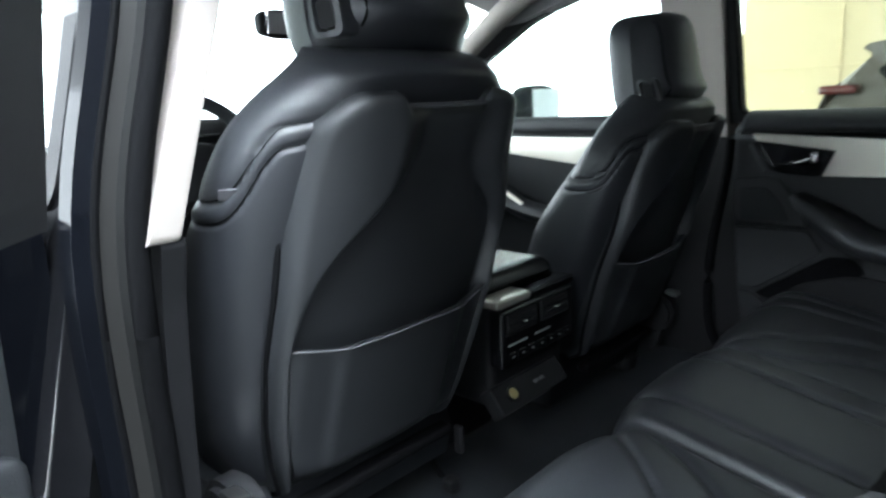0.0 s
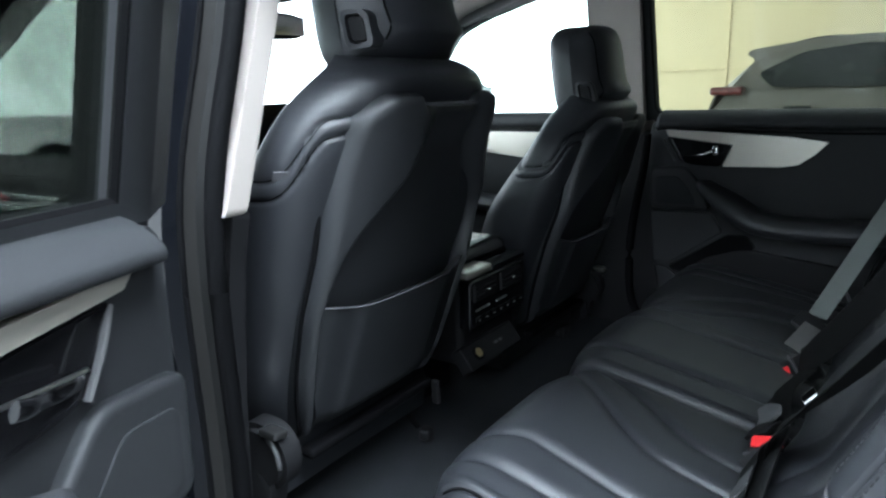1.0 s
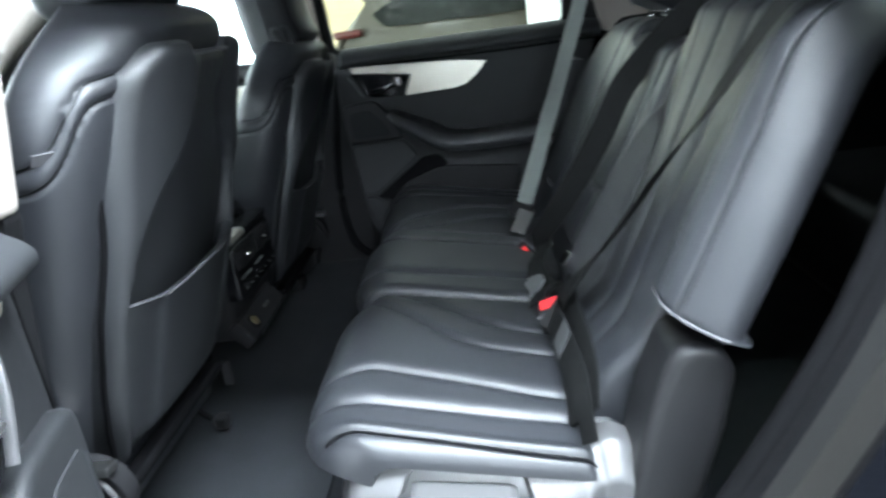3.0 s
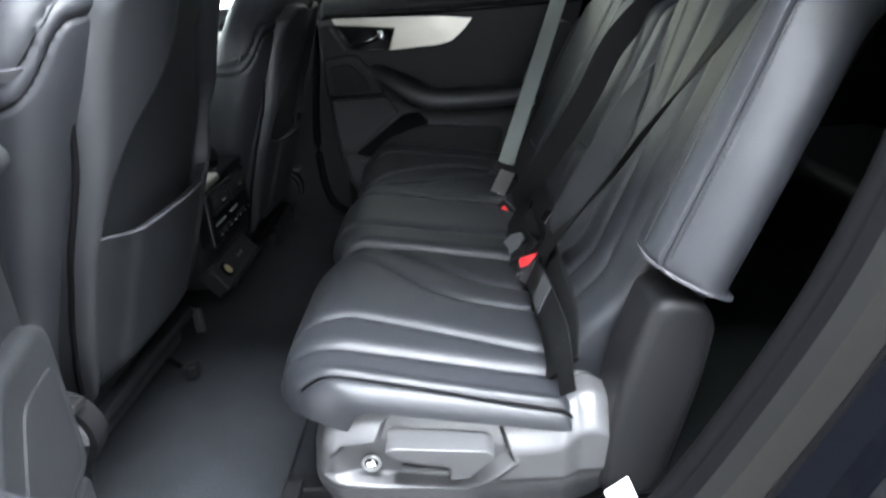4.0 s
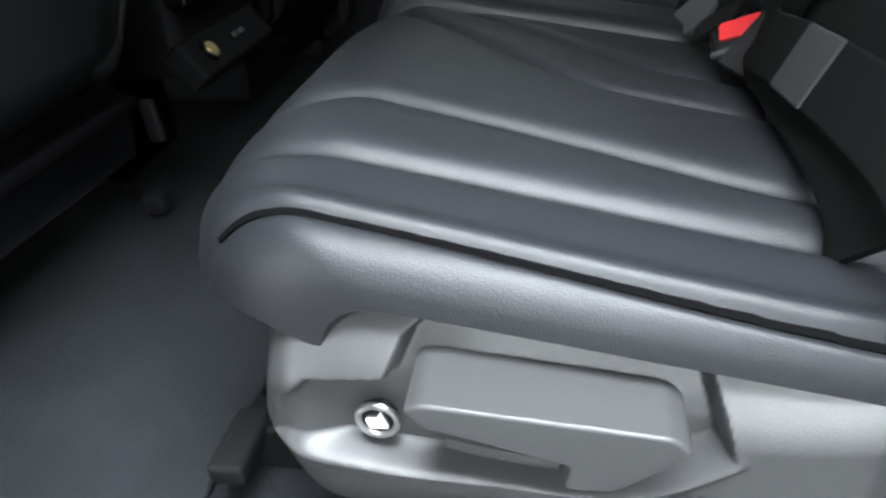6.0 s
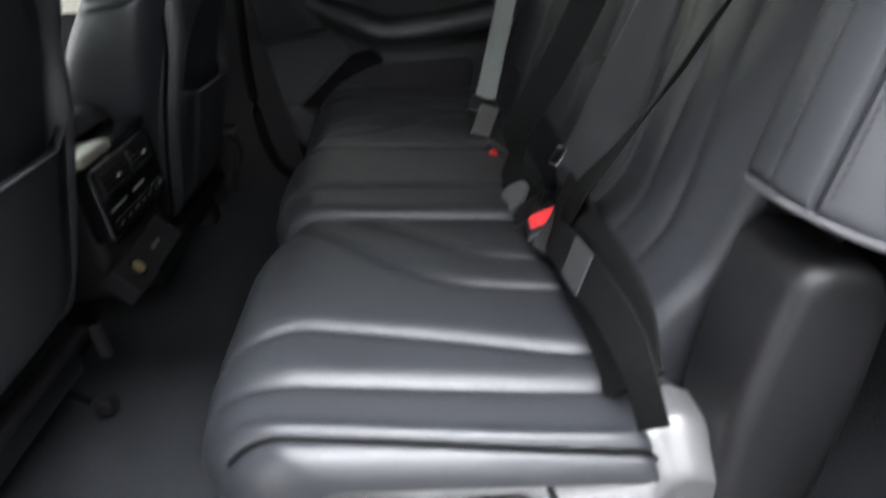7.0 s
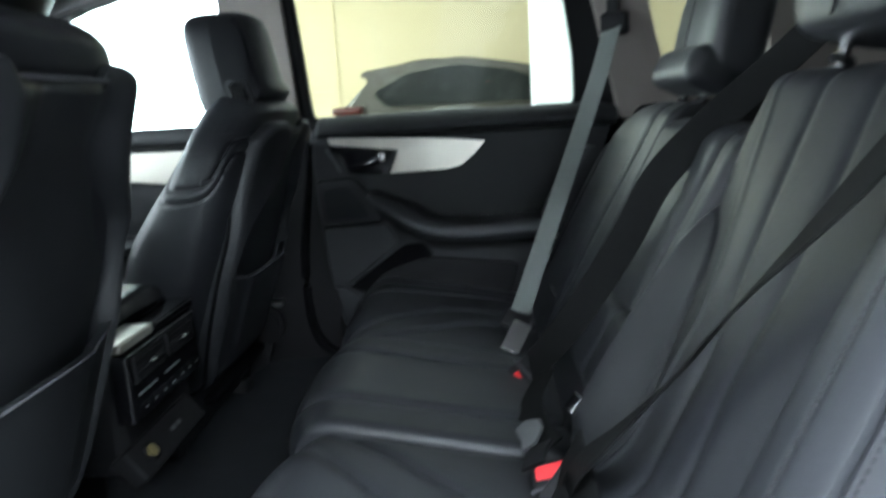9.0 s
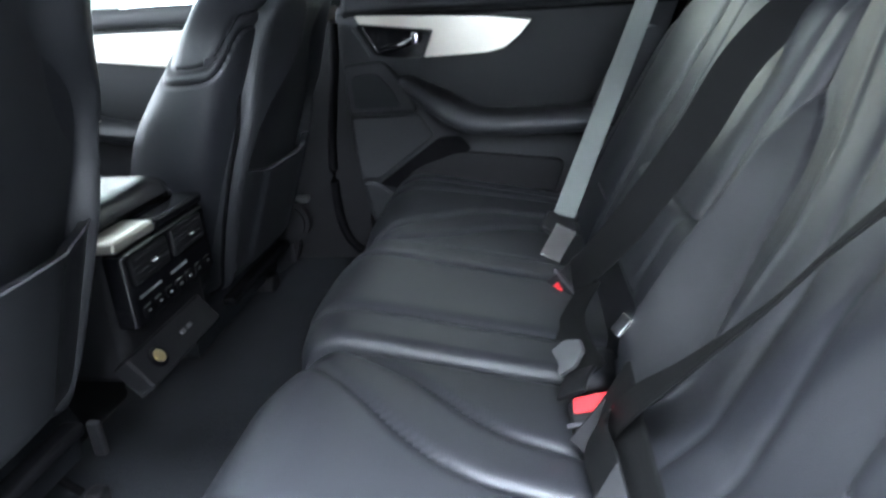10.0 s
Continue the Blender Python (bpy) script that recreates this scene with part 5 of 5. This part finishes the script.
part("care_label", ribbon([on_back(-0.462, 0.0745, 0.0325), on_back(-0.488, 0.0765, 0.0325), on_back(-0.518, 0.079, 0.0325)], 0.0475, OUT, 0.0014), GREY_LABEL, belt, "grey woven label on the webbing")
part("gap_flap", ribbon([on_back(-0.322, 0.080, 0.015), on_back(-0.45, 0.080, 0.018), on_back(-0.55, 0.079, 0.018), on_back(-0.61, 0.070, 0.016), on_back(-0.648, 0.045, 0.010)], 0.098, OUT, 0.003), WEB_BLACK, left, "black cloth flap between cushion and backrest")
part("latch_tongue", rbox(-0.022, 0.022, -0.03, 0.03, -0.004, 0.004, 0.003, 2, pose(-0.352, -0.350, 0.812, -40, -20, 50)), MATT, belt)

seat_back(M0 + 0.006, R0 - 0.006, 0.118, 0.256, mid, [fan(0.07, 0.07), fan(0.30, 0.30)], depth=0.05, lift=-0.020, radii=(0.024, 0.024, 0.02, 0.026), bulge=0.004, name="centre_armrest", nu=60, nv=40, groove=0.003)

belt2 = thing("seat_belt", "black webbing belt hanging over the middle rear seat", "seat belt", "rear seat belts")
part("shoulder_webbing", ribbon([(-0.13, -0.76, 1.385), (-0.085, -0.687, 1.303), (-0.062, -0.625, 1.243), (-0.055, -0.545, 1.160), (-0.050, -0.492, 1.060), (-0.035, -0.424, 0.945), (0.0, -0.372, 0.862), (0.035, -0.345, 0.822)], 0.058, [(-0.5, 0.75, 0.4), (-0.6, 0.7, 0.35), (-0.68, 0.66, 0.3), (-0.7, 0.65, 0.3), (-0.7, 0.65, 0.3), (-0.7, 0.65, 0.3), (-0.6, 0.7, 0.35), (-0.45, 0.8, 0.4)]), WEB_BLACK, belt2)
part("lap_webbing", ribbon([(-0.02, -0.365, 0.83), (-0.08, -0.335, 0.805), (-0.15, -0.335, 0.80), (-0.22, -0.35, 0.80)], 0.05, (0, 0.6, 0.8)), WEB_BLACK, belt2)
hexa = prism(rounded_outline([(-0.024, 0.018), (0.024, 0.018), (0.026, -0.006), (0.010, -0.026), (-0.010, -0.026), (-0.026, -0.006)], 0.004, 3), 0.0, 0.006, lambda u, v, d: (u, v, d), 0.002)
hexa.transform(pose(-0.172, -0.325, 0.796, -42, -12, 10))
part("clip_plate", hexa, CLIP_GREY, belt2, "grey six-sided plastic clip")
part("latch_plate", rbox(-0.012, 0.012, -0.014, 0.014, -0.003, 0.003, 0.003, 2, pose(-0.216, -0.386, 0.867, -50, 0, 20)), CHROME, belt2, "bright steel latch plate")
part("care_label", ribbon([(-0.235, -0.338, 0.815), (-0.255, -0.328, 0.812), (-0.275, -0.322, 0.806)], 0.045, (-0.2, 0.7, 0.7), 0.003), MATT, belt2)

belt3 = thing("seat_belt", "pale grey webbing belt hanging from the rear pillar", "seat belt", "rear seat belts")
part("shoulder_webbing", ribbon([(0.672, -0.622, 1.455), (0.60, -0.57, 1.32), (0.47, -0.47, 1.10), (0.36, -0.39, 0.93), (0.295, -0.345, 0.835)], 0.047, (-0.75, 0.45, 0.3)), WEB_GREY, belt3)
part("tongue_cover", rbox(-0.03, 0.03, -0.022, 0.022, -0.009, 0.009, 0.006, 2, pose(0.262, -0.332, 0.824, -40, -30, 80)), HINGE_PLASTIC, belt3)
part("tongue", rbox(-0.02, 0.02, -0.03, 0.04, -0.002, 0.002, 0.001, 1, pose(0.20, -0.332, 0.818, -40, -20, 70)), CHROME, belt3, "bright steel tongue")
part("anchor", join(rbox(-0.018, 0.018, -0.035, 0.035, -0.035, 0.02, 0.01, 3, pose(0.680, -0.630, 1.468, 0, 0, -20)), rbox(-0.012, 0.012, -0.016, 0.016, -0.01, 0.05, 0.006, 2, pose(0.688, -0.628, 1.475, 0, 0, -20))), MATT, belt3, "black belt guide")
tg = tagged(mesh_ob("seat_tag", rbox(-0.016, 0.016, -0.001, 0.001, -0.012, 0.012, 0.0006, 1), PIPING), "small grey tag sewn to the rear seat", "label")
tg.matrix_world = Matrix.Translation((0.19, -0.405, 0.915)) @ Matrix.Rotation(radians(-26), 4, "X")

# ---------------------------------------------------------------- centre console, dashboard and fittings
con = thing("centre_console", "black centre console with rear air vents and climate panel", "console")
KX0, KX1 = -0.168, 0.104
part("console_body", rbox(KX0 + 0.01, KX1 - 0.01, 0.31, 1.06, 0.73, 0.952, 0.02), MATT, con)
part("armrest_pad", padded(0.26, 0.42, 0.045, Matrix.Translation((KX0, 0.335, 0.998)), (0.03, 0.03, 0.03, 0.03), nu=30, nv=30), LID, con, "smooth padded console lid")
# end plate in two parts: pale on the left, gloss black on the right
part("top_plate", rbox(KX0 + 0.003, -0.058, 0.286, 0.338, 0.944, 0.962, 0.006), SILVER, con, "pale silver-coloured left part of the console end plate")
part("end_plate", rbox(-0.056, KX1 - 0.005, 0.286, 0.338, 0.940, 0.960, 0.006), GLOSS, con, "gloss black right part of the console end plate")
cp = part("climate_panel", rbox(KX0 + 0.012, KX1 - 0.010, 0.284, 0.32, 0.822, 0.940, 0.008), GLOSS, con, "gloss black climate panel")
for k in range(2):
    xa = KX0 + 0.024 + k * 0.114
    part("vent", rbox(xa, xa + 0.098, 0.279, 0.29, 0.888, 0.932, 0.004), MATT, cp)
    for q in range(4):
        part("vent_slat", rbox(xa + 0.004, xa + 0.094, 0.276, 0.283, 0.894 + q * 0.010, 0.897 + q * 0.010, 0.001, 1), MATT, cp)
    part("vent_thumb", rbox(xa + 0.04, xa + 0.056, 0.270, 0.280, 0.908, 0.914, 0.002, 1), CHROME, cp)
for k in range(7):
    xa = KX0 + 0.032 + k * 0.032
    part("button", rbox(xa, xa + 0.020, 0.281, 0.286, 0.835, 0.852, 0.002, 1), GLOSS, cp)
    part("button_mark", rbox(xa + 0.007, xa + 0.013, 0.2797, 0.2812, 0.842, 0.8445, 0.0003, 1), WEB_GREY, cp)
part("display_line", rbox(KX0 + 0.03, KX0 + 0.09, 0.2825, 0.2845, 0.866, 0.870, 0.0003, 1), WEB_GREY, cp)
part("display_line", rbox(KX0 + 0.12, KX0 + 0.17, 0.2825, 0.2845, 0.866, 0.870, 0.0003, 1), WEB_GREY, cp)
m = Matrix.Translation((-0.060, 0.300, 0.753)) @ Matrix.Rotation(radians(-38), 4, "X")
op = part("outlet_panel", rbox(-0.114, 0.114, -0.016, 0.02, -0.030, 0.030, 0.006, 3, m), MATT, con, "black power outlet panel")
sk = part("power_socket", disc(m @ Vector((-0.066, -0.017, 0.0)), m.to_3x3() @ Vector((0, -1, 0)), 0.017, 0.008, 24, 0.002), GLOSS, op)
part("socket_liner", disc(m @ Vector((-0.066, -0.0205, 0.0)), m.to_3x3() @ Vector((0, -1, 0)), 0.011, 0.004, 20, 0.001), SOCKET, sk, "bright socket liner")
for k in range(2):
    part("usb_port", rbox(0.008 + k * 0.020, 0.022 + k * 0.020, -0.0178, -0.0150, -0.003, 0.004, 0.0008, 1, m), CLIP_GREY, op)
part("kick_panel", rbox(KX0 + 0.03, KX1 - 0.03, 0.50, 0.54, 0.552, 0.76, 0.015), MATT, con)

dash = thing("dashboard", "black dashboard with a silver band and screen", "dashboard")
part("dash_top", prism(rounded_outline([(1.03, 0.86), (1.05, 1.10), (1.13, 1.195), (1.75, 1.14), (1.75, 0.60), (1.13, 0.62)], 0.05, 5), -0.76, 0.76, lambda u, v, d: (d, u, v), 0.02), DOOR_SKIN, dash)
part("silver_band", rbox(-0.70, 0.70, 1.035, 1.06, 1.005, 1.035, 0.006), SILVER, dash, "silver dash band")
part("cluster_hood", rbox(-0.74, -0.20, 1.05, 1.34, 1.13, 1.322, 0.05, 4), MATT, dash)
part("instrument_display", rbox(-0.61, -0.27, 1.040, 1.052, 1.175, 1.285, 0.004), GLOSS, dash)
part("centre_screen", rbox(-0.19, 0.10, 1.08, 1.10, 1.20, 1.33, 0.006), GLOSS, dash, "black centre screen")
for vx in (-0.66, 0.60):
    part("vent", rbox(vx - 0.06, vx + 0.06, 1.025, 1.05, 1.05, 1.11, 0.01), MATT, dash)

wheel = thing("steering_wheel", "black leather steering wheel with silver spokes", "steering wheel")
wm = Matrix.Translation((-0.47, 0.82, 1.205)) @ Matrix.Rotation(radians(66), 4, "X")
rim = [wm @ Vector((0.185 * math.cos(a), 0.185 * math.sin(a), 0)) for a in [2 * math.pi * i / 48 for i in range(48)]]
part("rim", sweep(rim, ring(0.016, 10), closed=True), LEATHER, wheel)
part("hub", blob(0, 0, 0.02, 0.075, 0.065, 0.03, 3.5, 16, wm), MATT, wheel)
for a in (0, 180, 270):
    part("spoke", rbox(0.05, 0.178, -0.017, 0.017, -0.004, 0.012, 0.005, 2, wm @ Matrix.Rotation(radians(a), 4, "Z")), SILVER, wheel, "silver spoke")
part("column", tube([(-0.47, 0.84, 1.19), (-0.47, 1.06, 1.10)], 0.045, 14, 2), MATT, wheel)
part("indicator_stalk", tube([(-0.49, 0.89, 1.17), (-0.59, 0.88, 1.20), (-0.635, 0.87, 1.21)], 0.008, 8), CHROME, wheel)

mir = thing("rear_view_mirror", "black rear view mirror under the roof", "mirror")
part("mirror_shell", blob(-0.045, 1.0, 1.54, 0.125, 0.025, 0.036, 4, 16), MATT, mir)
part("mirror_glass", rbox(-0.155, 0.065, 0.972, 0.976, 1.514, 1.566, 0.001), CHROME, mir)
part("mirror_stem", tube([(-0.045, 1.01, 1.56), (-0.045, 1.0, 1.64)], 0.012, 10, 3), MATT, mir)
part("sensor_pod", rbox(-0.115, 0.025, 0.93, 1.05, 1.60, 1.66, 0.02), MATT, mir)

for sgn in (-1, 1):
    v = thing("sun_visor", "grey cloth sun visor folded to the roof", "sun visor", "sun visors")
    part("visor_panel", rbox(sgn * 0.36 - 0.19, sgn * 0.36 + 0.19, 0.74, 0.90, 1.638, 1.652, 0.006), HEADLINER, v)

grab = thing("grab_handle", "grey folding grab handle on the roof lining", "grab handle")
part("grip_pad", blob(0.613, -0.225, 1.660, 0.034, 0.098, 0.014, 3.0, 20), HEADLINER, grab)
part("grip", blob(0.611, -0.225, 1.651, 0.018, 0.070, 0.010, 3.0, 16), CLIP_GREY, grab, "darker grip of the folded handle")

lamp = thing("interior_lamp", "small unlit roof lamp console", "roof lamp")
part("lamp_body", rbox(-0.09, 0.09, 0.50, 0.62, 1.685, 1.712, 0.01), PILLAR, lamp)

# hook under the driver seat, floor mat, third row
hook = thing("seat_wire_clip", "black wiring clip hanging under the driver seat", "clip")
part("clip_body", rbox(-0.252, -0.222, 0.345, 0.375, 0.575, 0.605, 0.008), MATT, hook)
part("wire", tube([(-0.24, 0.38, 0.60), (-0.245, 0.42, 0.64), (-0.26, 0.46, 0.70)], 0.006, 8), RUBBER, hook)
mat_ = thing("floor_mat", "charcoal carpet floor mat behind the driver seat", "floor mat")
part("carpet_sheet", rbox(-0.70, -0.14, 0.09, 0.62, 0.552, 0.562, 0.004), CARPET, mat_)
bench3 = thing("third_row_seat", "black leather third row seat in the shade", "car seat")
part("cushion", rbox(-0.55, 0.55, -1.45, -1.05, 0.55, 0.82, 0.05), LEATHER, bench3)
part("backrest", join(rbox(-0.55, 0.0, -1.36, -1.24, 0.80, 1.26, 0.05), rbox(0.0, 0.55, -1.62, -1.48, 0.80, 1.22, 0.05)), LEATHER, bench3)
for hx in (-0.42, 0.30):
    part("head_restraint", blob(hx, -1.30 if hx < 0 else -1.56, 1.37 if hx < 0 else 1.32, 0.15, 0.06, 0.115, 4, 14), LEATHER, bench3)
